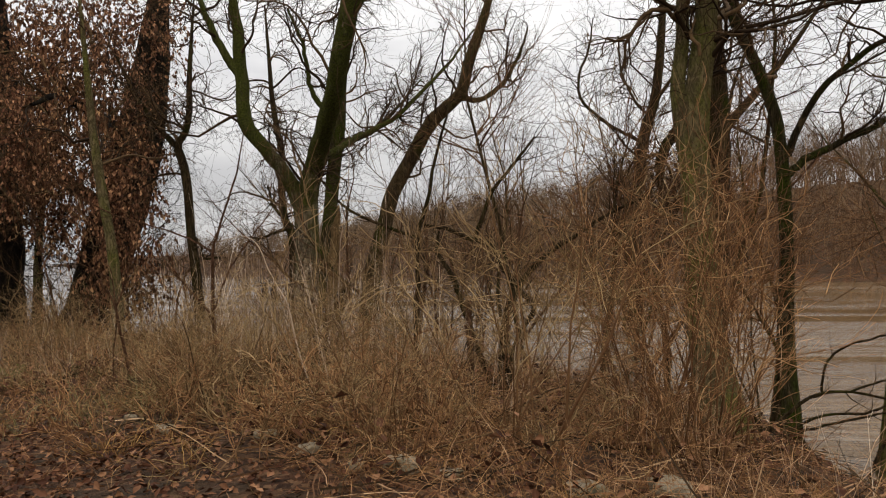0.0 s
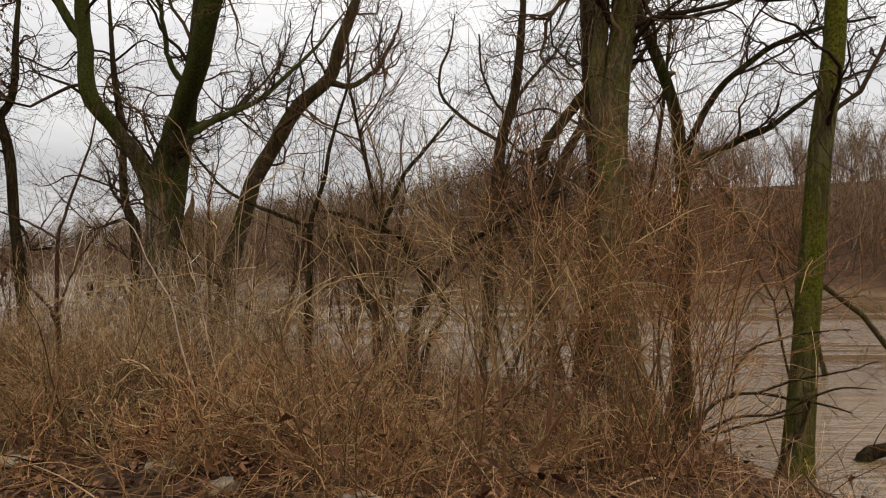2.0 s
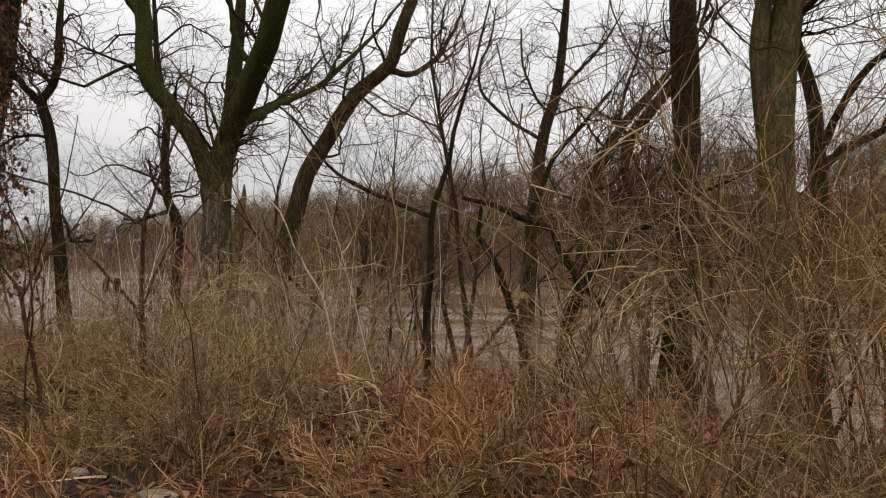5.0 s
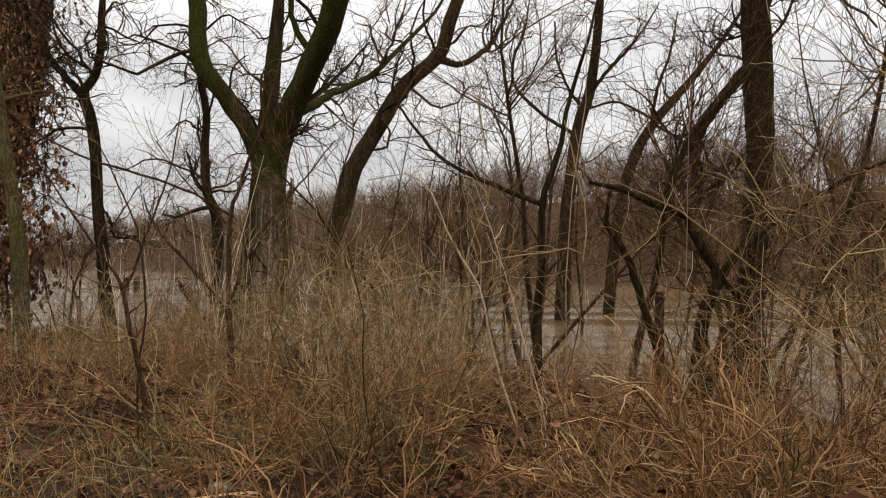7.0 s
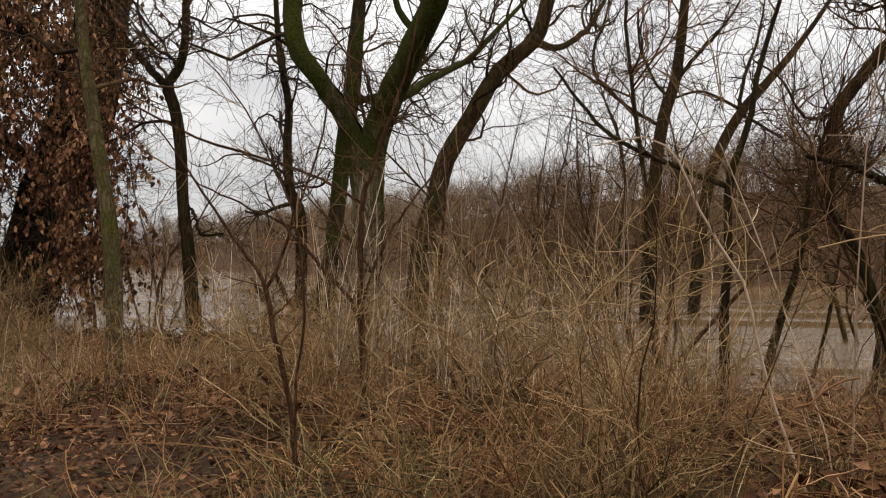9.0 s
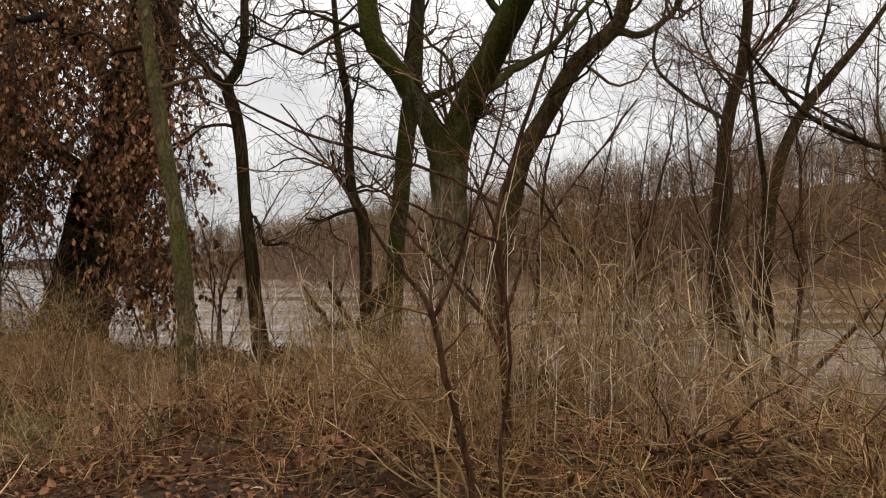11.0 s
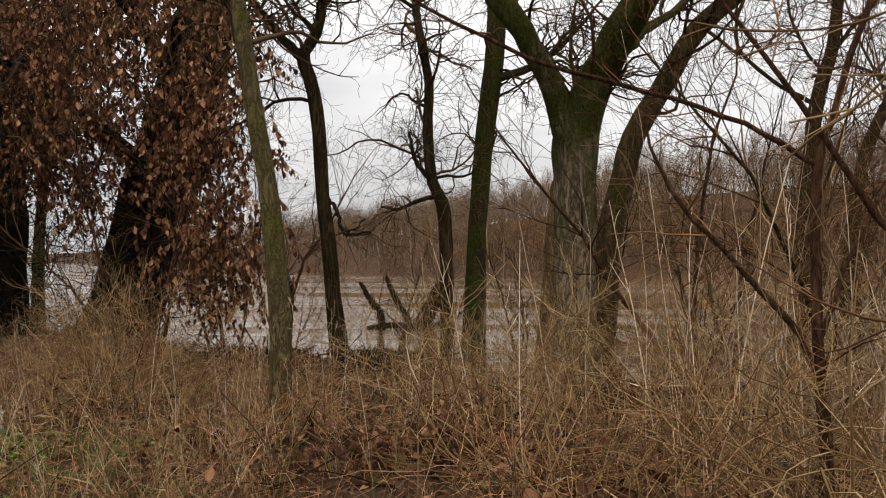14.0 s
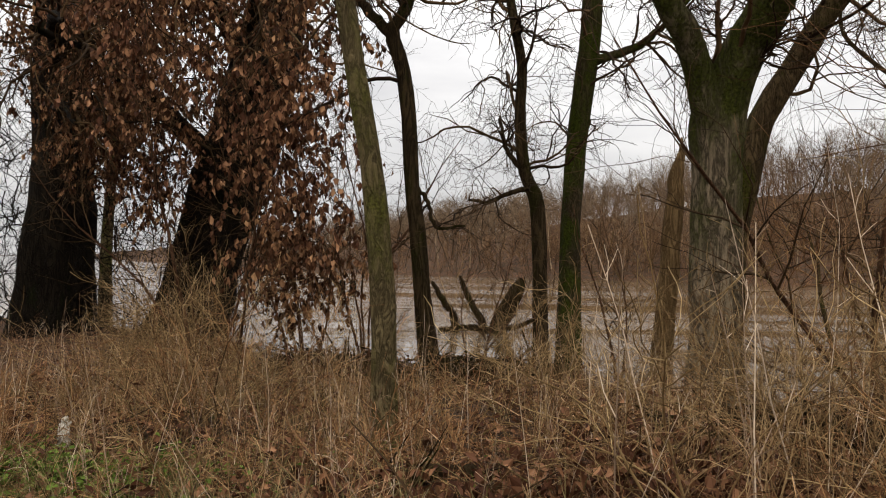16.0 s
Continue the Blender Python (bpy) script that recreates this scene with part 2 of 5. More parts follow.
def tubes(P, R, sides, lump=0.0, rng=RNG):
    """Vertices and quads of tapered tubes along lines P (m, k, 3) with radii R (m, k)."""
    m, n = R.shape
    t = unit(np.gradient(P, axis=1))
    ref = unit(rng.normal(size=(m, 1, 3)))
    a = unit(np.cross(t, np.broadcast_to(ref, t.shape)))
    b = np.cross(t, a)
    ang = np.arange(sides) * 2 * np.pi / sides
    r = R[:, :, None] * np.ones(sides)
    if lump:
        h = np.cumsum(np.linalg.norm(np.diff(P, axis=1, prepend=P[:, :1]), axis=2), 1)[:, :, None]
        ph = rng.uniform(0, 6.28, (6, m, 1, 1))
        w = np.sin(2 * ang + ph[0] + 0.7 * h) + 0.7 * np.sin(3 * ang + ph[1] - 1.1 * h) + 0.6 * np.sin(5 * ang + ph[2] + 0.5 * h)
        w = w + 0.6 * np.sin(3.1 * h + ph[3] + ang) + 0.5 * np.sin(6.3 * h + ph[4] - 2 * ang)
        r = r * (1 + lump * w)
    V = P[:, :, None] + r[..., None] * (np.cos(ang)[:, None] * a[:, :, None] + np.sin(ang)[:, None] * b[:, :, None])
    base = (np.arange(m) * n * sides)[:, None, None] + (np.arange(n - 1) * sides)[:, None]
    j = np.arange(sides)
    k2 = (j + 1) % sides
    Q = np.stack([base + j, base + k2, base + k2 + sides, base + j + sides], -1)
    return V.reshape(-1, 3), Q.reshape(-1, 4)


def mesh_of(name, pieces, material, smooth=True):
    """One mesh from a list of (vertices, quads)."""
    V = np.concatenate([v for v, _ in pieces])
    off, Q = 0, []
    for v, q in pieces:
        Q.append(q + off)
        off += len(v)
    Q = np.concatenate(Q)
    n = Q.shape[1]
    me = bpy.data.meshes.new(name)
    me.vertices.add(len(V))
    me.vertices.foreach_set("co", V.astype(np.float32).ravel())
    me.loops.add(Q.size)
    me.loops.foreach_set("vertex_index", Q.astype(np.int32).ravel())
    me.polygons.add(len(Q))
    me.polygons.foreach_set("loop_start", np.arange(0, Q.size, n, dtype=np.int32))
    me.polygons.foreach_set("use_smooth", np.full(len(Q), smooth))
    me.update(calc_edges=True)
    me.validate()
    me.materials.append(material)
    return me


def part(name, pieces, material, parent=None, label="", smooth=True):
    ob = new(name, mesh_of(name, pieces, material, smooth))
    ob.parent = parent
    return tagged(ob, label)


def sprout(P, R, n, u, angle, length, K, wig, lift, thin, rng, tip=0.25, spin=None):
    """n side branches on each line: lines and radii. angle in degrees from the parent, lift > 0 turns them upwards."""
    m, kk, _ = P.shape
    us = rng.uniform(u[0], u[1], (m, n))
    f = us * (kk - 1)
    i = np.minimum(f.astype(int), kk - 2)
    g = (f - i)[..., None]
    row = np.arange(m)[:, None]
    start = P[row, i] * (1 - g) + P[row, i + 1] * g
    along = unit(P[row, i + 1] - P[row, i])
    r0 = R[row, i] * (1 - g[..., 0]) + R[row, i + 1] * g[..., 0]
    side = unit(np.cross(along, rng.normal(size=along.shape)))
    an = np.radians(rng.uniform(angle[0], angle[1], (m, n)))[..., None]
    d = unit(np.cos(an) * along + np.sin(an) * side)
    L = rng.uniform(length[0], length[1], (m, n)) * (1.15 - 0.5 * us)
    pts, dd = [start], d
    for s in range(1, K):
        dd = unit(dd + rng.normal(size=dd.shape) * wig + np.array([0, 0, lift]))
        pts.append(pts[-1] + dd * (L / (K - 1))[..., None])
    out = np.stack(pts, 2).reshape(m * n, K, 3)
    rr = np.minimum(r0 * thin[0], thin[1]).reshape(-1, 1) * np.linspace(1, tip, K)
    return out, rr


def line_tube(pts, sides=10, n=16, lump=0.05, rng=RNG):
    """A tube through rows of x, y, z, radius."""
    s = smooth_line(pts, n)
    return s[None, :, :3], np.maximum(s[None, :, 3], 0.004)


# ---- the lie of the land ----
SHORE = np.array([(60, -45), (20, -12), (10, -2), (6, 4), (4.2, 8), (3.2, 11), (3.1, 14), (2.4, 16.8), (0.9, 18.6), (-1.0, 19.3), (-3.2, 20.1), (-5.4, 21.4), (-7.6, 22.6), (-12.5, 24.5), (-16.6, 25.6), (-19.6, 29.6), (-27, 32.5), (-60, 40), (-160, 90), (-300, 190)], float)
FAR_SHORE = np.array([(400, -140), (160, 0), (80, 47), (25, 78), (-28, 103), (-68, 128), (-125, 190), (-230, 330)], float)
WATER_Z = -1.5


def side_of(points, line):
    """Signed distance to a line of plan points: positive on its left side as it runs."""
    p = np.asarray(points, float)
    a, b = line[:-1], line[1:]
    d = b - a
    best, sign = np.full(len(p), 1e9), np.ones(len(p))
    for s, e in zip(a, d):
        w = p - s
        t = np.clip((w @ e) / (e @ e), 0, 1)
        dist = np.linalg.norm(w - t[:, None] * e, axis=1)
        side = np.sign(e[0] * w[:, 1] - e[1] * w[:, 0])
        near = dist < best - 1e-9
        best[near], sign[near] = dist[near], side[near]
    return best * np.where(sign == 0, 1, sign)


def rough(x, y):
    return (0.05 * np.sin(1.7 * x + 0.6 * y) * np.sin(1.3 * y - 0.4 * x + 1) + 0.03 * np.sin(4.1 * x + 2) * np.sin(3.7 * y + 1.1 * x)
            + 0.015 * np.sin(9.3 * x - 2.2 * y) * np.sin(8.1 * y + 3.0 * x))


def land(x, y):
    """Height of the ground."""
    x, y = np.asarray(x, float), np.asarray(y, float)
    pts = np.stack([x.ravel(), y.ravel()], 1)
    s = side_of(pts, SHORE)
    f = -side_of(pts, FAR_SHORE)
    xx = pts[:, 0]
    z = np.interp(s, [-6, 0, 0.7, 1.6, 3.5, 6, 9, 14, 60, 400], [-3.5, -1.55, -1.02, -0.72, -0.42, -0.1, 0.05, 0.1, 0.3, 2.0])
    low = np.interp(s, [-6, 0, 0.7, 1.6, 3.5, 6, 9, 14, 60, 400], [-3.5, -1.55, -1.32, -1.18, -0.95, -0.52, -0.06, 0.1, 0.3, 2.0])
    w = np.clip((pts[:, 1] - 9.5) / 4, 0, 1) * np.clip((xx + 8) / 3, 0, 1)
    z = z * (1 - w) + low * w
    z = z + np.clip(0.1 * (xx + 4), -0.85, 0.2) * np.clip(s / 6, 0, 1)
    z = np.where(s > 0, z + rough(pts[:, 0], pts[:, 1]) * np.clip(s / 1.5, 0.2, 1), z)
    far = np.interp(f, [-6, 0, 2, 8, 25, 50, 62, 110, 400], [-3.5, -1.55, -0.7, 0.2, 3.0, 5.8, 6.2, 5.2, 5.0])
    far = np.where(f > 2, -0.7 + (far + 0.7) * np.interp(xx, [-140, -60, -35, -10, 8, 40, 90], [0.7, 0.9, 1.05, 1.4, 1.7, 1.88, 2.0]), far)
    return np.where(s > -6, np.where(s < 0, np.maximum(z, far), z), far).reshape(x.shape)


def stretched(near, far, step):
    """Even steps near the walk, growing beyond."""
    a = [0.0]
    while a[-1] < far:
        a.append(a[-1] + (step if a[-1] < near else min(40, step + (a[-1] - near) * 0.12)))
    return np.array(a)


gx = np.concatenate([-7 - stretched(14, 1500, 0.21)[::-1], -7 + stretched(14, 1500, 0.21)[1:]])
gy = np.concatenate([13 - stretched(13, 1500, 0.21)[::-1], 13 + stretched(13, 1500, 0.21)[1:]])
GX, GY = np.meshgrid(gx, gy)
GZ = land(GX, GY)
ny, nx = GX.shape
idx = np.arange(nx * ny).reshape(ny, nx)
quads = np.stack([idx[:-1, :-1], idx[:-1, 1:], idx[1:, 1:], idx[1:, :-1]], -1).reshape(-1, 4)
ground = part("ground", [(np.stack([GX, GY, GZ], -1).reshape(-1, 3), quads)], GROUND)
tagged(ground, "brown leaf-strewn earth sloping to a riverbank", "ground", kind="structure")

wx, wy = np.meshgrid(np.linspace(-700, 700, 60), np.linspace(-300, 700, 60))
idx = np.arange(3600).reshape(60, 60)
quads = np.stack([idx[:-1, :-1], idx[:-1, 1:], idx[1:, 1:], idx[1:, :-1]], -1).reshape(-1, 4)
water = part("water", [(np.stack([wx, wy, wx * 0 + WATER_Z], -1).reshape(-1, 3), quads)], WATER)
tagged(water, "muddy brown river in flood with pale ripples", "river", kind="structure")

# ---- trees ----


def bare_tree(name, label, lines, material, seed, n=(9, 6, 6), long=(1.6, 3.2), top=None, from_u=0.45, lift=0.10, twig=TWIG, sides=14, group=""):
    """A bare tree. lines: trunk and limbs as rows of x, y, z, radius; each limb bears branches and twigs."""
    rng = np.random.default_rng(seed)
    base = Vector(lines[0][0][:3])
    tree = new(name)
    tree.location = base
    tagged(tree, label, "tree", group)
    o = np.array(base)
    twigs = []
    for i, rows in enumerate(lines):
        rows = np.array(rows, float)
        rows[:, :3] -= o
        if i == 0:
            rows = np.vstack([rows[0] - (0, 0, 0.5, -rows[0, 3] * 0.5), rows[0] + (0, 0, 0.12, rows[0, 3] * 0.12), rows[1:]])
        P, R = line_tube(rows, n=30 if i == 0 else 22)
        if i:
            P = P + rng.normal(size=P.shape) * 0.012
        part("trunk" if i == 0 else "limb", [tubes(P, R, sides if R.max() > 0.1 else 8, 0.055, rng)], material[min(i, 1)] if isinstance(material, tuple) else material, tree)
        big = min(1.0, 0.4 + R.max() * 2.5)
        reach = float(np.linalg.norm(P[0, -1] - P[0, 0]))
        P1, R1 = sprout(P, R, max(5, int(n[0] * 1.25 * min(1.0, reach / 4.5))), (from_u if i == 0 else 0.30, 0.99), (35, 80), (long[0] * big, long[1] * big * 1.45), 12, 0.30, lift * 0.7, (0.5, 0.042), rng)
        P2, R2 = sprout(P1, R1, n[1], (0.15, 0.98), (30, 75), (0.6, 2.1), 8, 0.33, lift * 0.5 - 0.03, (0.62, 0.019), rng)
        P3, R3 = sprout(P2, R2, max(3, n[2] - 2), (0.15, 1.0), (30, 75), (0.3, 1.0), 5, 0.34, -0.06, (0.7, 0.008), rng, 0.5)
        twigs += [tubes(P1, R1, 5, 0, rng), tubes(P2, R2, 4, 0, rng), tubes(P3, np.maximum(R3, 0.0034), 3, 0, rng)]
    part("twig_mass", twigs, twig, tree, "fine bare twigs")["kind"] = "stuff"
    return tree


def up(rows, height, lean=(0, 0), end=0.25):
    """The rows, drawn on upwards to a height, thinning."""
    x, y, z, r = rows[-1]
    return list(rows) + [(x + lean[0] * f * 0.5, y + lean[1] * f * 0.5, z + (height - z) * f, r * (1 - f * (1 - end))) for f in (0.4, 0.75, 1.0)]


forked_tree_trunk = [(-7.82, 19.3, -0.8, 0.37), (-7.84, 19.29, 0.2, 0.315), (-7.83, 19.3, 1.29, 0.305), (-7.81, 19.3, 2.39, 0.31), (-7.82, 19.27, 2.9, 0.315), (-7.80, 19.24, 3.25, 0.28), (-7.80, 19.22, 3.55, 0.16)]
forked_tree_limb_a = [(-7.74, 19.28, 2.6, 0.22), (-7.70, 19.2, 3.2, 0.265), (-7.58, 19.05, 3.7, 0.265), (-7.38, 18.85, 4.15, 0.255), (-6.92, 18.3, 4.8, 0.245), (-6.45, 17.7, 5.45, 0.235), (-6.0, 17.1, 6.4, 0.215), (-5.72, 16.9, 7.3, 0.20), (-5.5, 16.8, 8.8, 0.15), (-5.2, 16.8, 11.0, 0.07)]
forked_tree_limb_b = [(-7.88, 19.28, 2.6, 0.19), (-7.93, 19.15, 3.05, 0.21), (-8.03, 18.98, 3.5, 0.20), (-8.24, 18.65, 4.05, 0.18), (-8.6, 18.35, 4.55, 0.172), (-8.92, 18.2, 5.1, 0.17), (-9.02, 18.2, 6.05, 0.16), (-9.08, 18.2, 7.05, 0.15), (-9.2, 18.15, 8.1, 0.11), (-9.45, 18.1, 9.8, 0.05)]
forked_tree_limb_c = [(-7.4, 18.95, 4.15, 0.10), (-6.95, 19.3, 4.45, 0.088), (-6.75, 20.3, 4.92, 0.08), (-6.2, 21.4, 5.45, 0.072), (-5.45, 22.3, 6.4, 0.06), (-4.75, 23.0, 7.4, 0.045), (-4.1, 23.6, 8.5, 0.025)]
forked_tree_limb_d = [(-9.03, 18.2, 6.2, 0.11), (-9.4, 18.1, 6.8, 0.10), (-9.75, 18.05, 7.5, 0.09), (-10.1, 18.0, 8.4, 0.06)]
forked_tree_limb_e = [(-5.75, 16.9, 7.0, 0.11), (-5.35, 16.9, 7.6, 0.10), (-4.7, 17.0, 8.3, 0.07), (-4.0, 17.2, 9.3, 0.04)]
forked_tree_limb_f = [(-6.7, 18.0, 5.1, 0.07), (-7.1, 17.9, 5.8, 0.055), (-7.2, 17.8, 6.7, 0.045), (-7.6, 17.8, 7.7, 0.03)]
bare_tree("forked_tree", "large tree with plated bark forking low into two mossy limbs", [forked_tree_trunk, forked_tree_limb_a, forked_tree_limb_b, forked_tree_limb_c, forked_tree_limb_d, forked_tree_limb_e, forked_tree_limb_f], BARK_PLATED, 11, (7, 6, 6), (1.6, 3.2), from_u=0.97, sides=20)

leaning_tree_trunk = [(-7.45, 22.6, -1.2, 0.30), (-7.3, 22.9, 0.4, 0.27), (-7.2, 23.1, 1.54, 0.26), (-6.9, 23.3, 2.76, 0.245), (-6.65, 23.4, 3.68, 0.24), (-6.03, 23.45, 4.76, 0.22), (-5.43, 23.46, 5.76, 0.205), (-4.75, 23.47, 6.35, 0.18), (-4.45, 23.47, 6.7, 0.17), (-4.25, 23.47, 7.5, 0.16), (-3.86, 23.48, 8.5, 0.14), (-3.3, 23.5, 10.2, 0.07)]
leaning_tree_limb_a = [(-4.6, 23.5, 6.45, 0.10), (-3.9, 23.7, 6.4, 0.085), (-3.26, 23.9, 6.9, 0.07), (-2.8, 24.0, 7.7, 0.045), (-2.5, 24.0, 8.6, 0.025)]
bare_tree("leaning_tree", "mossy trunk leaning out with a bent top", [leaning_tree_trunk, leaning_tree_limb_a], BARK_GREY, 12, (9, 6, 6), (1.4, 2.8), from_u=0.45)

upright_tree_trunk = up([(-10.15, 25.0, -1.6, 0.28), (-10.22, 26.0, -0.04, 0.25), (-10.28, 27.0, 1.95, 0.24), (-10.2, 27.5, 3.56, 0.255), (-10.1, 27.5, 4.63, 0.245), (-9.92, 27.56, 5.98, 0.24), (-9.83, 27.58, 7.3, 0.23), (-9.73, 27.6, 8.4, 0.20)], 13, (0.6, 0.2))
upright_tree_limb_a = [(-9.92, 27.56, 5.8, 0.11), (-9.27, 27.72, 6.03, 0.10), (-8.75, 27.84, 6.24, 0.09), (-8.3, 27.95, 6.6, 0.075), (-7.72, 28.1, 7.2, 0.05), (-6.9, 28.3, 8.2, 0.025)]
bare_tree("upright_tree", "straight dark mossy tree beside the water", [upright_tree_trunk, upright_tree_limb_a], BARK_MOSS, 13, (15, 7, 6), (1.4, 3.2), from_u=0.40, lift=-0.07)

crooked_tree_trunk = up([(-10.73, 25.0, -1.5, 0.18), (-10.78, 25.3, 0.08, 0.165), (-10.82, 25.5, 1.66, 0.155), (-10.9, 25.57, 2.5, 0.15), (-11.15, 25.5, 3.1, 0.13), (-11.24, 25.49, 4.33, 0.12), (-11.2, 25.49, 5.3, 0.109), (-11.34, 25.46, 6.15, 0.105), (-11.48, 25.43, 7.01, 0.095)], 10.5, (-0.6, 0.3))
crooked_tree_limb_a = [(-11.0, 25.5, 2.7, 0.06), (-11.4, 25.4, 2.62, 0.05), (-11.9, 25.3, 2.4, 0.04), (-12.3, 25.2, 2.45, 0.025)]
crooked_tree_limb_b = [(-11.1, 25.5, 3.0, 0.06), (-11.5, 25.4, 3.5, 0.05), (-11.65, 25.3, 4.2, 0.03)]
bare_tree("crooked_tree", "thin crooked tree with a kink halfway up", [crooked_tree_trunk, crooked_tree_limb_a, crooked_tree_limb_b], BARK_DARK, 14, (17, 7, 6), (1.2, 2.9), from_u=0.40, lift=-0.07)

slender_forked_tree_trunk = up([(-12.31, 22.02, -1.15, 0.21), (-12.43, 22.0, 0.29, 0.168), (-12.53, 21.97, 1.58, 0.148), (-12.63, 21.95, 2.47, 0.13), (-12.71, 21.93, 3.77, 0.128), (-12.82, 21.9, 4.6, 0.128), (-13.0, 21.86, 5.2, 0.12), (-12.76, 21.93, 5.6, 0.10), (-12.62, 21.95, 6.3, 0.095), (-12.62, 21.96, 7.2, 0.085)], 9.8, (0.3, 0.2))
slender_forked_tree_limb_a = [(-12.98, 21.87, 5.1, 0.10), (-13.35, 21.85, 5.5, 0.09), (-13.8, 21.8, 6.05, 0.08), (-14.4, 21.75, 6.9, 0.06), (-14.9, 21.7, 8.0, 0.035)]
slender_forked_tree_limb_b = [(-12.6, 21.95, 2.5, 0.045), (-12.35, 21.95, 2.2, 0.04), (-12.2, 21.95, 1.75, 0.035), (-11.7, 21.95, 1.8, 0.02)]
bare_tree("slender_forked_tree", "slender dark tree forking high into two stems", [slender_forked_tree_trunk, slender_forked_tree_limb_a, slender_forked_tree_limb_b], BARK_DARK, 15, (14, 7, 6), (1.2, 2.8), from_u=0.42, lift=-0.07)

algae_green_tree_trunk = up([(-11.37, 16.53, -0.95, 0.165), (-11.4, 16.52, -0.33, 0.137), (-11.41, 16.52, 0.26, 0.131), (-11.43, 16.51, 0.98, 0.131), (-11.49, 16.5, 1.7, 0.129), (-11.56, 16.48, 2.29, 0.121), (-11.64, 16.46, 2.77, 0.119), (-11.73, 16.44, 3.37, 0.117), (-11.82, 16.42, 3.97, 0.108), (-11.9, 16.4, 4.6, 0.096)], 8.5, (-0.9, 0.2))
bare_tree("algae_green_tree", "slim leaning trunk with greenish grey bark", [algae_green_tree_trunk], BARK_GREEN, 16, (9, 5, 5), (0.8, 1.8), from_u=0.62)

bankside_tree_trunk = up([(1.43, 11.96, -0.85, 0.36), (1.24, 11.96, 0.45, 0.25), (1.17, 11.95, 2.03, 0.215), (1.12, 11.95, 3.21, 0.20), (1.19, 11.95, 4.0, 0.18), (1.29, 11.96, 4.79, 0.165), (1.34, 11.96, 5.5, 0.155)], 10.0, (0.4, 0.2))
bankside_tree_limb_a = up([(1.06, 11.95, 3.0, 0.15), (0.92, 11.95, 3.9, 0.105), (1.0, 11.95, 4.71, 0.095), (1.0, 11.95, 5.5, 0.087)], 8.5, (-0.4, 0.1))
bare_tree("bankside_tree", "thick mossy trunk dividing at head height on the bank edge", [bankside_tree_trunk, bankside_tree_limb_a], BARK_GREEN, 17, (13, 7, 6), (1.2, 2.6), from_u=0.5)

bent_tree_trunk = up([(2.73, 14.3, -1.25, 0.21), (2.79, 14.49, 0.17, 0.14), (2.83, 14.5, 2.1, 0.12), (2.75, 14.49, 3.55, 0.112), (2.63, 14.49, 4.23, 0.105), (2.39, 14.48, 4.9, 0.10), (2.06, 14.47, 5.68, 0.095), (1.92, 14.47, 6.36, 0.096)], 9.5, (-0.6, 0.2))
bent_tree_limb_a = [(2.8, 14.5, 2.9, 0.07), (3.3, 14.5, 3.3, 0.06), (4.2, 14.5, 3.7, 0.05), (5.2, 14.6, 4.4, 0.03), (6.2, 14.6, 4.8, 0.015)]
bent_tree_limb_b = [(2.85, 14.5, 3.3, 0.07), (3.3, 14.4, 4.2, 0.058), (4.0, 14.3, 4.9, 0.048), (4.9, 14.2, 5.3, 0.034), (5.9, 14.2, 5.5, 0.014)]
bare_tree("bent_tree", "thin dark tree bending over at the bank edge", [bent_tree_trunk, bent_tree_limb_a, bent_tree_limb_b], BARK_MOSS, 18, (9, 6, 5), (1.0, 2.4), from_u=0.5)

flooded_tree_trunk = up([(3.8, 12.41, -1.7, 0.23), (3.91, 12.41, -0.01, 0.179), (4.04, 12.41, 1.61, 0.163), (4.18, 12.42, 3.24, 0.155), (4.35, 12.42, 4.55, 0.155), (4.4, 12.43, 5.28, 0.147), (4.45, 12.43, 5.93, 0.138)], 10.5, (0.3, 0.1))
bare_tree("flooded_tree", "straight green-tinged tree standing in the flood water", [flooded_tree_trunk], BARK_YELLOW, 19, (18, 7, 6), (1.4, 3.2), from_u=0.36, lift=0.03)

dark_tree_trunk = up([(2.19, 20.09, -1.47, 0.38), (2.23, 20.09, 0.32, 0.285), (2.34, 20.1, 2.12, 0.276), (2.44, 20.1, 3.93, 0.276), (2.36, 20.1, 5.37, 0.30), (2.29, 20.09, 6.93, 0.28), (2.22, 20.09, 8.14, 0.26)], 13.0, (0.3, 0.1))
dark_tree_limb_a = [(2.2, 20.09, 5.5, 0.13), (1.55, 20.07, 4.75, 0.12), (1.18, 20.07, 4.2, 0.13), (1.05, 20.07, 3.5, 0.10), (1.25, 20.07, 2.8, 0.07)]
bare_tree("dark_tree", "dark upright tree at the water's edge", [dark_tree_trunk, dark_tree_limb_a], BARK_DARK, 20, (14, 7, 6), (1.5, 3.0), from_u=0.5)

drowned_tree_trunk = [(0.67, 39.66, -1.94, 0.318), (0.79, 39.68, 1.93, 0.318), (0.99, 39.71, 4.66, 0.296), (1.32, 39.75, 7.16, 0.273), (1.86, 39.83, 8.97, 0.227), (2.11, 39.87, 10.79, 0.205), (2.3, 39.89, 12.84, 0.182), (2.49, 39.92, 15.58, 0.114)]
drowned_tree_limb_a = [(1.2, 39.74, 7.04, 0.0954), (0.31, 39.61, 7.51, 0.0816), (-0.54, 39.49, 8.09, 0.075), (-1.59, 39.35, 9.13, 0.0684), (-1.68, 39.33, 10.38, 0.0612), (-1.22, 39.4, 11.52, 0.0546), (-0.97, 39.43, 13.11, 0.027)]
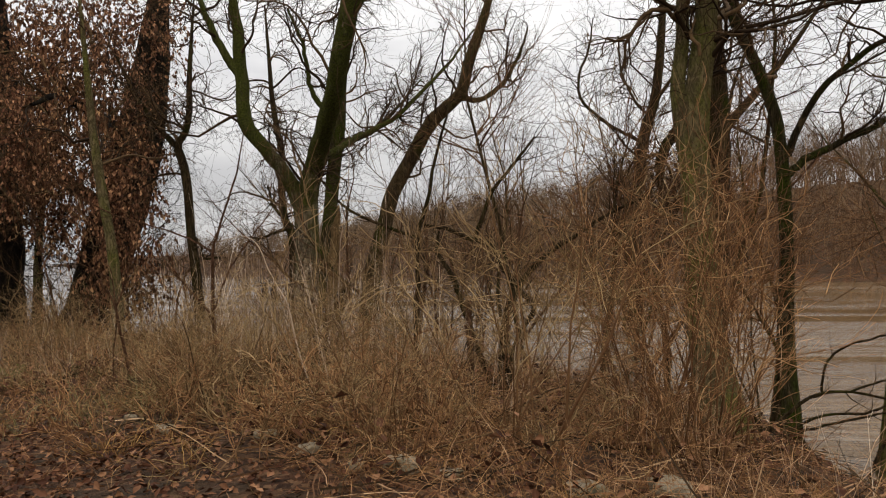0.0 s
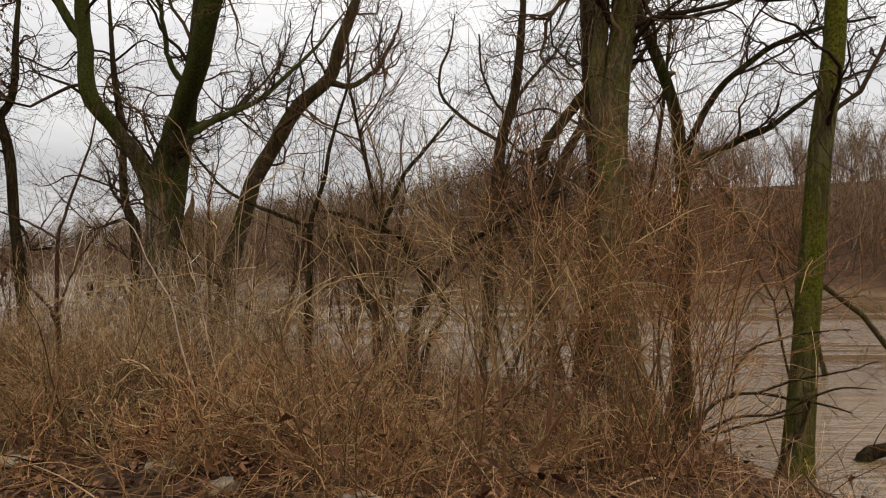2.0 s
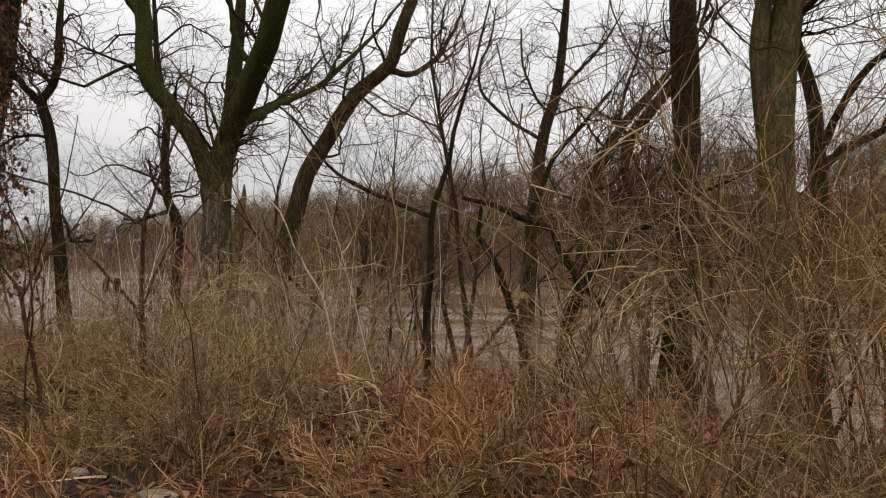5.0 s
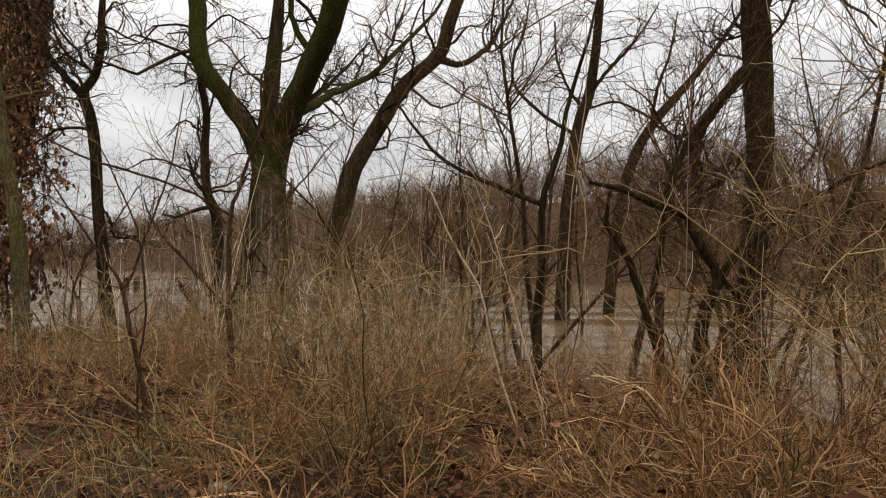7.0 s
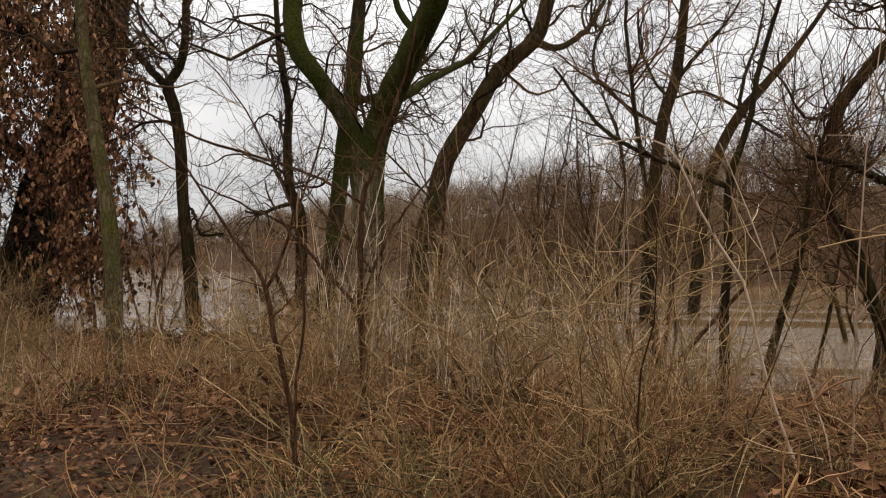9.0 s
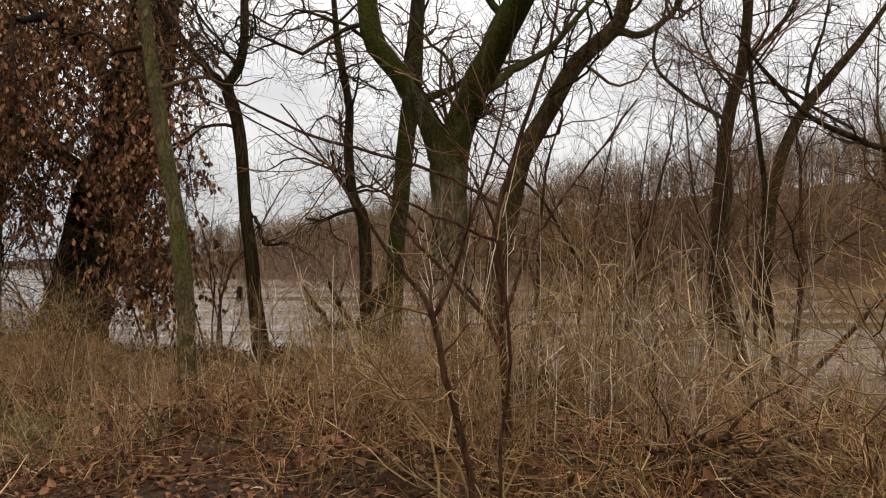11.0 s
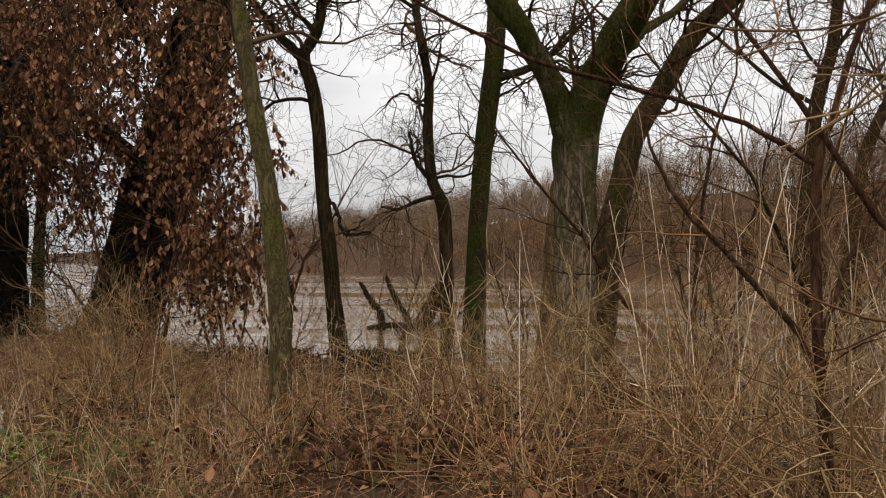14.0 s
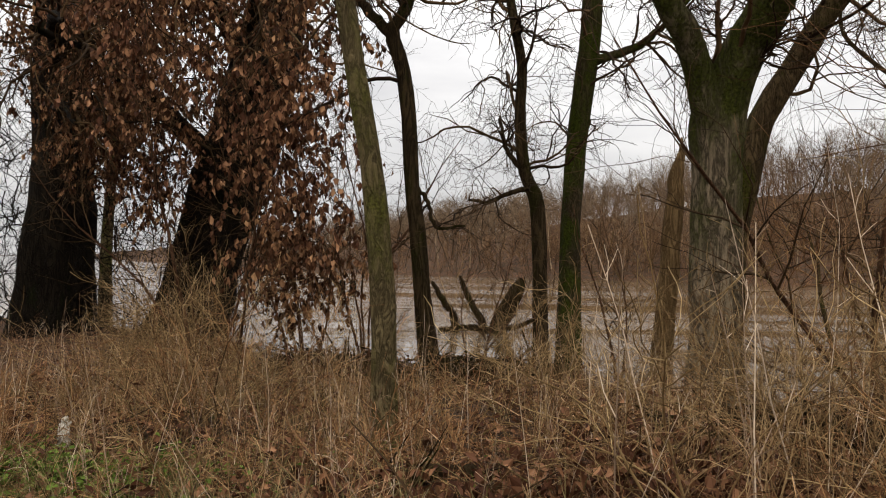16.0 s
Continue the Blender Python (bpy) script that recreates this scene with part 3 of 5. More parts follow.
drowned_tree_limb_b = [(1.62, 39.8, 8.29, 0.0816), (1.11, 39.73, 8.75, 0.0684), (0.61, 39.65, 9.67, 0.0612), (0.3, 39.61, 10.59, 0.0546), (0.21, 39.6, 12.18, 0.0408)]
drowned_tree_limb_c = [(1.86, 39.83, 8.86, 0.0954), (2.59, 39.93, 9.87, 0.0816), (3.51, 40.06, 10.89, 0.075), (4.31, 40.18, 11.9, 0.0546), (5.12, 40.29, 13.26, 0.027)]
bare_tree("drowned_tree", "dark crooked tree standing out in the flooded river", [drowned_tree_trunk, drowned_tree_limb_a, drowned_tree_limb_b, drowned_tree_limb_c], BARK_DARK, 24, (10, 6, 5), (1.6, 3.2), from_u=0.4, lift=0.02)
drowned_tree_trunk = [(3.6, 44.12, -2.13, 0.281), (3.98, 44.17, 2.98, 0.281), (4.6, 44.26, 5.79, 0.281), (5.26, 44.35, 7.32, 0.256), (5.96, 44.45, 8.46, 0.23), (7.06, 44.6, 9.73, 0.205), (8.04, 44.74, 10.87, 0.179), (9.39, 44.93, 12.65, 0.128), (10.94, 45.15, 14.94, 0.077)]
drowned_tree_limb_a = [(5.96, 44.45, 8.46, 0.0832), (5.03, 44.32, 8.98, 0.0748), (3.76, 44.14, 9.39, 0.0663), (2.23, 43.92, 8.89, 0.0501)]
drowned_tree_limb_b = [(5.95, 44.45, 8.33, 0.0832), (7.03, 44.6, 7.68, 0.0748), (7.99, 44.73, 7.15, 0.0663)]
drowned_tree_limb_c = [(5.77, 44.42, 8.21, 0.0994), (6.06, 44.46, 10.13, 0.0832), (6.71, 44.55, 11.91, 0.0663), (7.13, 44.61, 14.21, 0.0331)]
bare_tree("drowned_tree", "dark tree bending aside out in the flooded river", [drowned_tree_trunk, drowned_tree_limb_a, drowned_tree_limb_b, drowned_tree_limb_c], BARK_DARK, 25, (10, 6, 5), (1.6, 3.2), from_u=0.4, lift=0.02)

pale_tree_trunk = [(-25.52, 31.0, -1.9, 0.24), (-25.5, 31.0, 0.34, 0.2), (-25.41, 31.0, 2.54, 0.18), (-25.16, 31.0, 4.91, 0.15)]
bare_tree("pale_tree", "slim pale trunk standing in flood water", [up(pale_tree_trunk, 9.0, (0.5, 0.2))], BARK_GREEN, 26, (10, 6, 5), (1.0, 2.2), from_u=0.5)

# two great trees with hanging dead leaves
great_leaning_tree_trunk = up([(-20.95, 28.0, -1.6, 1.25), (-20.72, 28.08, -0.46, 1.08), (-20.15, 28.18, 1.42, 1.0), (-19.45, 28.38, 3.61, 0.98), (-19.0, 28.55, 5.48, 0.92), (-18.55, 28.71, 7.36, 0.86), (-18.3, 28.8, 9.24, 0.77)], 14.0, (1.2, 0.2))
great_leaning_tree_limb_a = [(-20.0, 28.3, 3.8, 0.30), (-20.2, 26.0, 4.8, 0.22), (-20.4, 23.8, 5.6, 0.14), (-20.6, 22.0, 5.8, 0.06)]
great_leaning_tree_limb_b = [(-19.0, 28.5, 5.4, 0.28), (-17.5, 25.6, 6.2, 0.20), (-16.2, 23.0, 6.4, 0.13), (-14.8, 21.2, 5.7, 0.05)]
great_leaning_tree_limb_c = [(-18.9, 28.5, 5.8, 0.26), (-18.3, 25.4, 6.9, 0.19), (-17.6, 22.6, 7.1, 0.12), (-16.9, 20.4, 6.4, 0.05)]
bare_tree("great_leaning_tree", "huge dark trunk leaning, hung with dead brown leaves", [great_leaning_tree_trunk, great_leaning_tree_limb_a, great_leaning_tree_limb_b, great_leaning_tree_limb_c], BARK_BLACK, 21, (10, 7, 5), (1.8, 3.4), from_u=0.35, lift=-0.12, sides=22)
great_upright_tree_trunk = up([(-24.49, 27.31, -1.6, 1.176), (-24.42, 27.33, -0.31, 1.035), (-24.29, 27.36, 1.72, 0.941), (-24.19, 27.38, 3.59, 0.835), (-24.21, 27.38, 5.94, 0.729), (-24.22, 27.38, 8.29, 0.706), (-24.23, 27.37, 10.17, 0.647)], 14.5, (-0.5, 0.2))
great_upright_tree_limb_a = [(-24.2, 27.4, 5.4, 0.28), (-22.6, 25.2, 6.1, 0.2), (-20.9, 23.0, 6.3, 0.13), (-19.2, 21.2, 5.6, 0.05)]
great_upright_tree_limb_b = [(-24.2, 27.4, 4.2, 0.22), (-23.0, 25.6, 4.8, 0.16), (-21.4, 24.0, 4.6, 0.10), (-20.2, 22.8, 4.0, 0.04)]
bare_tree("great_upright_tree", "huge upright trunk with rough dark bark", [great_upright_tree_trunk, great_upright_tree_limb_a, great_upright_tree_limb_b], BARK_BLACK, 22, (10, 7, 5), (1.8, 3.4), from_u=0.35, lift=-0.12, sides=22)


def leaf_cards(pos, size, rng, droop=0.0, curl=0.35):
    """Small bent leaves, each of two folded quads in a pointed outline."""
    m = len(pos)
    yaw = rng.uniform(0, 6.283, m)
    ax = np.stack([np.cos(yaw), np.sin(yaw), rng.normal(0, 0.38, m) - droop * rng.uniform(0.6, 3.0, m)], 1)
    ax = unit(ax)
    sd = unit(np.cross(ax, unit(rng.normal(size=(m, 3)) * 0.5 + (0, 0, 1))))
    nn = np.cross(sd, ax)
    L = size * rng.uniform(0.6, 1.25, (m, 1))
    W = L * rng.uniform(0.46, 0.74, (m, 1)) * 0.5
    c = curl * L * rng.uniform(-1, 1, (m, 1))
    p0 = pos
    p1 = pos + ax * L + nn * c * 0.5
    mid = pos + ax * L * 0.45
    a0 = mid + sd * W + nn * (W * 0.5)
    b0 = mid - sd * W + nn * (W * 0.5)
    q0 = pos + ax * L * 0.8 + sd * W * 0.55 + nn * c * 0.4
    q1 = pos + ax * L * 0.8 - sd * W * 0.55 + nn * c * 0.4
    V = np.stack([p0, a0, q0, p1, q1, b0], 1).reshape(-1, 3)
    b = np.arange(m)[:, None] * 6
    Q = np.concatenate([b + [0, 1, 2, 3], b + [0, 3, 4, 5]])
    return V, Q


def hanging_leaves(seed, centre, spread, count, size):
    """Leaf sprays that droop round a centre: short twigs, each with leaves."""
    rng = np.random.default_rng(seed)
    c = np.array(centre) + np.clip(rng.normal(size=(count, 3)), -1.9, 1.9) * spread
    d = unit(rng.normal(size=(count, 3)) * (1, 1, 0.4) + (0, 0, -0.6))
    K = 5
    P = c[:, None] + d[:, None] * (np.linspace(0, 1, K)[None, :, None] * rng.uniform(0.3, 0.8, (count, 1, 1)))
    P[:, :, 2] -= 0.25 * np.linspace(0, 1, K) ** 2
    R = np.full((count, K), 0.005) * np.linspace(1, 0.5, K)
    per = 13
    u = rng.uniform(0, K - 1.001, (count, per))
    i = u.astype(int)
    g = (u - i)[..., None]
    row = np.arange(count)[:, None]
    at = (P[row, i] * (1 - g) + P[row, i + 1] * g).reshape(-1, 3)
    return tubes(P, R, 3, 0, rng), leaf_cards(at, size, rng, droop=1.5)


sprays = [((-17.2, 20.8, 5.2), (0.7, 0.8, 0.9), 110), ((-14.3, 20.9, 3.6), (0.55, 0.6, 1.25), 170), ((-14.5, 21.0, 2.0), (0.6, 0.6, 0.7), 60),
          ((-15.9, 20.6, 5.8), (1.3, 0.8, 0.8), 120), ((-19.8, 25.0, 8.2), (1.4, 1.2, 1.2), 240), ((-18.6, 25.6, 9.8), (1.8, 1.2, 1.2), 220), ((-22.3, 26.4, 6.9), (0.5, 0.6, 1.9), 170), ((-21.9, 27.0, 7.6), (0.6, 0.5, 2.2), 200),
          ((-20.5, 24.4, 6.4), (0.8, 1.0, 1.5), 170), ((-18.4, 24.4, 7.9), (1.0, 0.7, 1.2), 170), ((-17.2, 25.0, 8.4), (0.9, 0.7, 1.0), 120), ((-16.5, 25.0, 5.2), (0.6, 0.6, 1.4), 110),
          ((-20.9, 25.5, 4.2), (0.45, 0.5, 0.9), 70), ((-21.3, 25.5, 5.2), (0.5, 0.5, 1.0), 110), ((-15.1, 22.4, 1.1), (0.6, 0.5, 0.5), 50),
          ((-19.85, 24.6, 4.31), (0.75, 0.6, 0.75), 70), ((-18.82, 24.8, 4.89), (0.6, 0.6, 0.8), 70), ((-22.46, 25.6, 5.77), (0.7, 0.5, 0.9), 80), ((-19.68, 24.8, 2.83), (0.35, 0.4, 0.45), 35), ((-14.89, 22.5, 1.06), (0.4, 0.4, 0.6), 40), ((-24.67, 26.0, 7.3), (0.6, 0.5, 0.8), 70),
          ((-22.2, 27.0, 10.7), (0.9, 0.6, 1.0), 120), ((-19.43, 27.0, 10.92), (0.8, 0.6, 0.9), 110), ((-23.44, 27.5, 8.43), (0.7, 0.6, 0.9), 80), ((-16.84, 27.5, 10.85), (0.6, 0.5, 0.9), 60)]
tw, lv = [], []
for n_, (c_, s_, m_) in enumerate(sprays):
    a_, b_ = hanging_leaves(300 + n_, c_, s_, int(m_ * 1.2), 0.135)
    tw.append(a_)
    lv.append(b_)
host = next(o for o in scene.objects if o.name == "great_leaning_tree")
for nm, pcs, mt in (("leaf_stalk_mass", tw, TWIG), ("foliage", lv, LEAF_HANG)):
    ob = part(nm, [(v_ - np.array(host.location), q_) for v_, q_ in pcs], mt, host, "drooping dead brown leaves" if nm == "foliage" else "", smooth=False)

# vines and dead twigs tangled round the great trunks
for q, nm in enumerate(("great_leaning_tree", "great_upright_tree")):
    rng = np.random.default_rng(350 + q)
    tree = next(o for o in scene.objects if o.name == nm)
    m, K = 300, 9
    z0 = rng.uniform(-0.2, 8.0, m)
    lean = (0.33 if q == 0 else 0.0) * np.maximum(z0, 0)
    a = rng.uniform(0, 6.283, m)
    r = rng.uniform(0.8, 1.9, m)
    p = np.stack([lean + np.cos(a) * r, np.sin(a) * r, z0], 1)
    d = unit(np.stack([np.cos(a) * 0.5, np.sin(a) * 0.5, rng.normal(0.5, 0.8, m)], 1))
    pts = [p]
    for k_ in range(1, K):
        d = unit(d + rng.normal(size=d.shape) * 0.35)
        pts.append(pts[-1] + d * 0.28)
    P = np.stack(pts, 1)
    R = rng.uniform(0.008, 0.022, (m, 1)) * np.linspace(1, 0.4, K)
    P1, R1 = sprout(P, R, 7, (0.1, 1.0), (30, 80), (0.4, 1.3), 5, 0.3, -0.05, (0.6, 0.008), rng)
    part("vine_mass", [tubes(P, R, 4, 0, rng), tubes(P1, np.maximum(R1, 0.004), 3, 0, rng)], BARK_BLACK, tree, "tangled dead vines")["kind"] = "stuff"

# ---- saplings, shrubs and stalks ----
WALK = np.array([(0.04, 0.0), (-3.6, 2.8), (-8.83, 8.49)])


def clear(x, y, gap):
    return np.abs(side_of(np.stack([x, y], 1), WALK)) > gap


def many_stems(name, label, category, seed, n, height, spread, stem_r, material, twig, n1=5, n2=4, lean=0.35, wig=0.08, group="", droop=0.0, side=(0.18, 0.5), rise=0.0, low=0.2):
    """A shrub of several stems from one stool, with side twigs. Built at the origin."""
    rng = np.random.default_rng(seed)
    K = 8
    a = rng.uniform(0, 6.283, n)
    base = np.stack([np.cos(a), np.sin(a), a * 0], 1) * rng.uniform(0, spread, (n, 1)) - (0, 0, 0.08)
    d = unit(np.stack([np.cos(a) * lean, np.sin(a) * lean, np.ones(n)], 1) + rng.normal(size=(n, 3)) * (lean * 0.6, lean * 0.6, 0.1))
    L = height * rng.uniform(0.45, 1.1, n)
    pts = [base]
    for s in range(1, K):
        d = unit(d + rng.normal(size=d.shape) * wig + np.array([0, 0, rise - droop * s / K]))
        pts.append(pts[-1] + d * (L / (K - 1))[:, None])
    P = np.stack(pts, 1)
    R = stem_r * rng.uniform(0.5, 1.2, (n, 1)) * np.linspace(1, 0.15, K)
    thing = new(name)
    tagged(thing, label, category, group)
    for q in range(n):
        part("stem", [tubes(P[q:q + 1], R[q:q + 1], 5, 0, rng)], material, thing)
    P1, R1 = sprout(P, R, n1, (low, 0.98), (20, 60), (side[0] * height, side[1] * height), 6, 0.24, 0.04 - droop * 0.3, (0.6, 0.02), rng)
    P2, R2 = sprout(P1, R1, n2, (0.15, 1.0), (20, 60), (0.08 * height, 0.28 * height), 5, 0.26, 0.02, (0.6, 0.008), rng, 0.5)
    part("twig_mass", [tubes(P1, np.maximum(R1, 0.0036), 4, 0, rng), tubes(P2, np.maximum(R2, 0.0024), 3, 0, rng)], twig, thing)["kind"] = "stuff"
    return thing


def plant_out(protos, spots, seed, scale=(0.8, 1.2)):
    """Copies of the prototypes at plan spots; the first ones are the prototypes themselves."""
    rng = np.random.default_rng(seed)
    for i, (x, y) in enumerate(spots):
        s = rng.uniform(*scale)
        m = Matrix.Translation((x, y, float(land(np.array([x]), np.array([y]))[0]))) @ pose(0, 0, 0, 0, 0, rng.uniform(0, 360))
        p = protos[i % len(protos)]
        if i < len(protos):
            p.scale = (s, s, s)
            p.matrix_basis = m @ Matrix.Diagonal((s, s, s, 1))
        else:
            c = copy_thing(p, m)
            c.scale = (s, s, s)


def scatter(seed, n, box, s_range, gap, keep=None):
    """n plan spots in a box, between two distances from the shore, clear of the walk and of the large brush heap."""
    rng = np.random.default_rng(seed)
    out = np.zeros((0, 2))
    while len(out) < n:
        p = rng.uniform((box[0], box[1]), (box[2], box[3]), (n * 4, 2))
        s = side_of(p, SHORE)
        ok = (s > s_range[0]) & (s < s_range[1]) & clear(p[:, 0], p[:, 1], gap)
        ok &= np.hypot(p[:, 0] + 6.8, (p[:, 1] - 16.3) * 0.9) > 1.25
        if keep is not None:
            ok &= rng.uniform(size=len(p)) < keep(p)
        out = np.vstack([out, p[ok]])
    return out[:n]


# dense thicket near the start of the walk
thicket = [many_stems("thicket_shrub", "dense leafless brown thicket shrub of arching stems", "shrub", 40 + i, 10, 2.5, 0.6, 0.0105, mt, tm, 6, 4, 0.42, 0.20, "thicket shrubs", 0.0, (0.16, 0.42))
           for i, (mt, tm) in enumerate([(STEM_RED, TWIG_OLIVE), (TWIG, TWIG_OLIVE), (STEM_RED, TWIG_RED), (TWIG_OLIVE, TWIG_OLIVE)])]
spots = np.vstack([RNG.normal((-4.2, 8.6), (0.8, 0.6), (5, 2)), RNG.normal((-2.1, 8.2), (0.6, 0.6), (2, 2)), RNG.normal((-4.9, 13.9), (1.2, 0.9), (3, 2)), RNG.normal((-5.4, 11.4), (0.7, 0.6), (2, 2)), RNG.normal((-3.6, 16.5), (1.0, 0.8), (2, 2)), RNG.normal((-6.6, 15.6), (0.6, 0.8), (3, 2)), RNG.normal((-2.4, 14.5), (1.0, 0.8), (2, 2)), RNG.normal((-10.0, 17.6), (2.6, 0.6), (2, 2)), RNG.normal((-14.6, 17.4), (1.2, 0.8), (5, 2)), RNG.normal((-7.8, 10.2), (0.7, 0.5), (1, 2))])
spots = spots[side_of(spots, SHORE) > 0.8]
plant_out(thicket, spots, 50, (0.45, 0.9))
fan = [many_stems("fan_shrub", "tall reddish-brown shrub of many stems fanning from one stool", "shrub", 90 + i, 15, 3.3, 0.55, 0.0125, mt, tm, 7, 4, 0.30, 0.15, "fan shrubs", 0.0, (0.10, 0.32), 0.05, 0.32) for i, (mt, tm) in enumerate(((STEM_RED, TWIG_RED), (STEM_RED, TWIG_OLIVE)))]
plant_out(fan, np.array([(0.45, 8.1), (-0.95, 6.9), (1.05, 8.9), (-0.3, 9.9)]), 52, (0.95, 1.15))
plant_out([copy_thing(fan[1], Matrix())], np.array([(-1.55, 5.7)]), 54, (0.45, 0.58))
plant_out([copy_thing(fan[0], Matrix())], np.array([(0.75, 7.2)]), 55, (0.74, 0.76))

# brown bushes along the bank
bank_bush = [many_stems("bank_bush", "bare brown bush with thin crossing stems", "shrub", 60 + i, 7, 2.5, 0.35, 0.0125, TWIG_OLIVE, TWIG_OLIVE, 7, 4, 0.5, 0.24, "bushes along the bank") for i in range(4)]
plant_out(bank_bush, np.vstack([scatter(61, 6, (-7, 9, 3, 25), (0.5, 4.0), 5.6), scatter(63, 7, (-18, 15, -7, 24), (1.0, 7.0), 6.0), np.array([(-6.6, 10.5), (-6.5, 12.0), (-5.3, 11.0), (-7.3, 15.0), (-7.6, 11.6), (-8.3, 12.9), (-4.5, 8.0), (-3.7, 9.4)]), RNG.normal((-17.6, 22.6), (1.6, 0.7), (6, 2))]), 62, (0.5, 1.1))

# multi-stemmed saplings whose crowns cross the sky
sapling = [many_stems("sapling", "slender bare multi-stemmed sapling", "sapling", 80 + i, 3, 6.2, 0.25, 0.040, BARK_BROWN, TWIG, 10, 6, 0.20, 0.17, "saplings on the bank", 0.0, (0.12, 0.32), 0.07, 0.35) for i in range(5)]
plant_out(sapling, np.vstack([scatter(81, 5, (-5.5, 12, 0.6, 24), (0.2, 3.0), 6.5), scatter(83, 4, (-17, 20, -13, 25), (0.5, 6.0), 6.5), RNG.normal((-4.6, 19.0), (1.0, 0.9), (4, 2))]), 82, (0.7, 1.2))

plant_out([copy_thing(sapling[0], Matrix()), copy_thing(sapling[2], Matrix())], np.array([(-12.3, 26.6), (-14.6, 25.6), (-9.3, 25.6), (-11.6, 28.5)]), 88, (0.75, 1.05))
plant_out([copy_thing(bank_bush[0], Matrix()), copy_thing(bank_bush[2], Matrix())], np.array([(-8.8, 13.6), (-7.4, 14.4), (-9.8, 14.8), (-6.1, 13.4), (-8.2, 15.8), (-13.2, 22.4), (-11.3, 22.7), (-9.2, 21.4), (-15.6, 19.4), (-14.2, 19.0), (-16.8, 20.2), (-9.9, 20.4)]), 89, (0.42, 0.62))

# young trees with crooked stems at the water's edge
young = [many_stems("young_tree", "dark young tree with crooked ascending branches", "tree", 86 + i, 2, 11.0, 0.2, 0.085, BARK_GREY, STEM_RED, 20, 8, 0.2, 0.17, "young trees at the water's edge", 0.0, (0.10, 0.30), 0.04, 0.50) for i in range(4)]
plant_out(young, np.array([(-0.2, 19.4), (1.6, 17.2), (-2.3, 19.6), (0.4, 33.0), (-3.6, 31.0), (6.8, 32.0), (10.5, 27.0), (13.0, 24.0), (8.3, 21.0)]), 87, (0.85, 1.25))

# crooked small trees on the low bank
bank_tree = [many_stems("bank_tree", "crooked small tree with spreading dark branches", "tree", 96 + i, 3, 7.5, 0.25, 0.050, BARK_GREY, STEM_RED, 15, 8, 0.30, 0.22, "small trees on the low bank", 0.0, (0.12, 0.36), 0.06, 0.34) for i in range(3)]
plant_out(bank_tree, np.array([(0.9, 17.6), (-4.3, 18.6), (2.2, 13.4)]), 97, (0.72, 1.05))
thorn = [many_stems("thorn_bush", "dense dark thorny bush with crossing olive twigs", "shrub", 190 + i, 12, 3.0, 0.5, 0.016, TWIG, TWIG_OLIVE, 8, 6, 0.55, 0.30, "thorn bushes", 0.0, (0.12, 0.42), 0.0, 0.15) for i in range(2)]
plant_out(thorn, np.array([(-6.0, 16.2), (-5.3, 17.4), (-4.7, 15.6), (-5.9, 18.4)]), 191, (0.75, 1.1))

# low brush in front of the thicket
low_bush = [many_stems("low_bush", "low tangled reddish-brown bush over leaf litter", "shrub", 70 + i, 10, 0.95, 0.34, 0.0052, TWIG_RED, TWIG_OLIVE if i == 1 else TWIG_RED, 5, 4, 0.85, 0.22, "low bushes") for i in range(3)]
plant_out(low_bush, np.vstack([RNG.normal((-1.6, 7.2), (1.5, 0.5), (7, 2)), RNG.normal((-2.4, 6.4), (1.6, 0.5), (7, 2)), RNG.normal((-5.6, 8.0), (1.0, 0.7), (5, 2)), RNG.normal((-16.5, 16.5), (1.4, 1.0), (5, 2)), scatter(71, 26, (-17, 5, 2, 20), (3.5, 12), 4.6)]), 72, (0.6, 1.3))

# a hawthorn with crossing limbs, and single saplings nearer the walk


def small_tree(name, label, lines, material, seed, n=(9, 5), long=(0.5, 1.2), twig=TWIG, thick=1.0):
    """A small crooked tree: every stem a part, with fine twigs."""
    rng = np.random.default_rng(seed)
    o = np.array(lines[0][0][:3])
    tree = new(name)
    tree.location = Vector(o)
    tagged(tree, label, "small tree")
    twigs = []
    for i, rows in enumerate(lines):
        rows = (np.array(rows, float) - np.append(o, 0)) * (1, 1, 1, thick)
        if i == 0:
            rows = np.vstack([rows[0] + (0, 0, -0.35, 0.01), rows])
        P, R = line_tube(rows, n=20)
        P = P + rng.normal(size=P.shape) * 0.006
        part("stem", [tubes(P, R, 7, 0.03, rng)], material, tree)
        P1, R1 = sprout(P, R, n[0], (0.3, 1.0), (30, 70), long, 6, 0.2, 0.05, (0.45, 0.008), rng)
        P2, R2 = sprout(P1, R1, n[1], (0.2, 1.0), (25, 60), (long[0] * 0.4, long[1] * 0.5), 4, 0.18, 0.02, (0.6, 0.006), rng, 0.5)
        twigs += [tubes(P1, np.maximum(R1, 0.003), 4, 0, rng), tubes(P2, np.maximum(R2, 0.002), 3, 0, rng)]
    part("twig_mass", twigs, twig, tree)["kind"] = "stuff"
    return tree


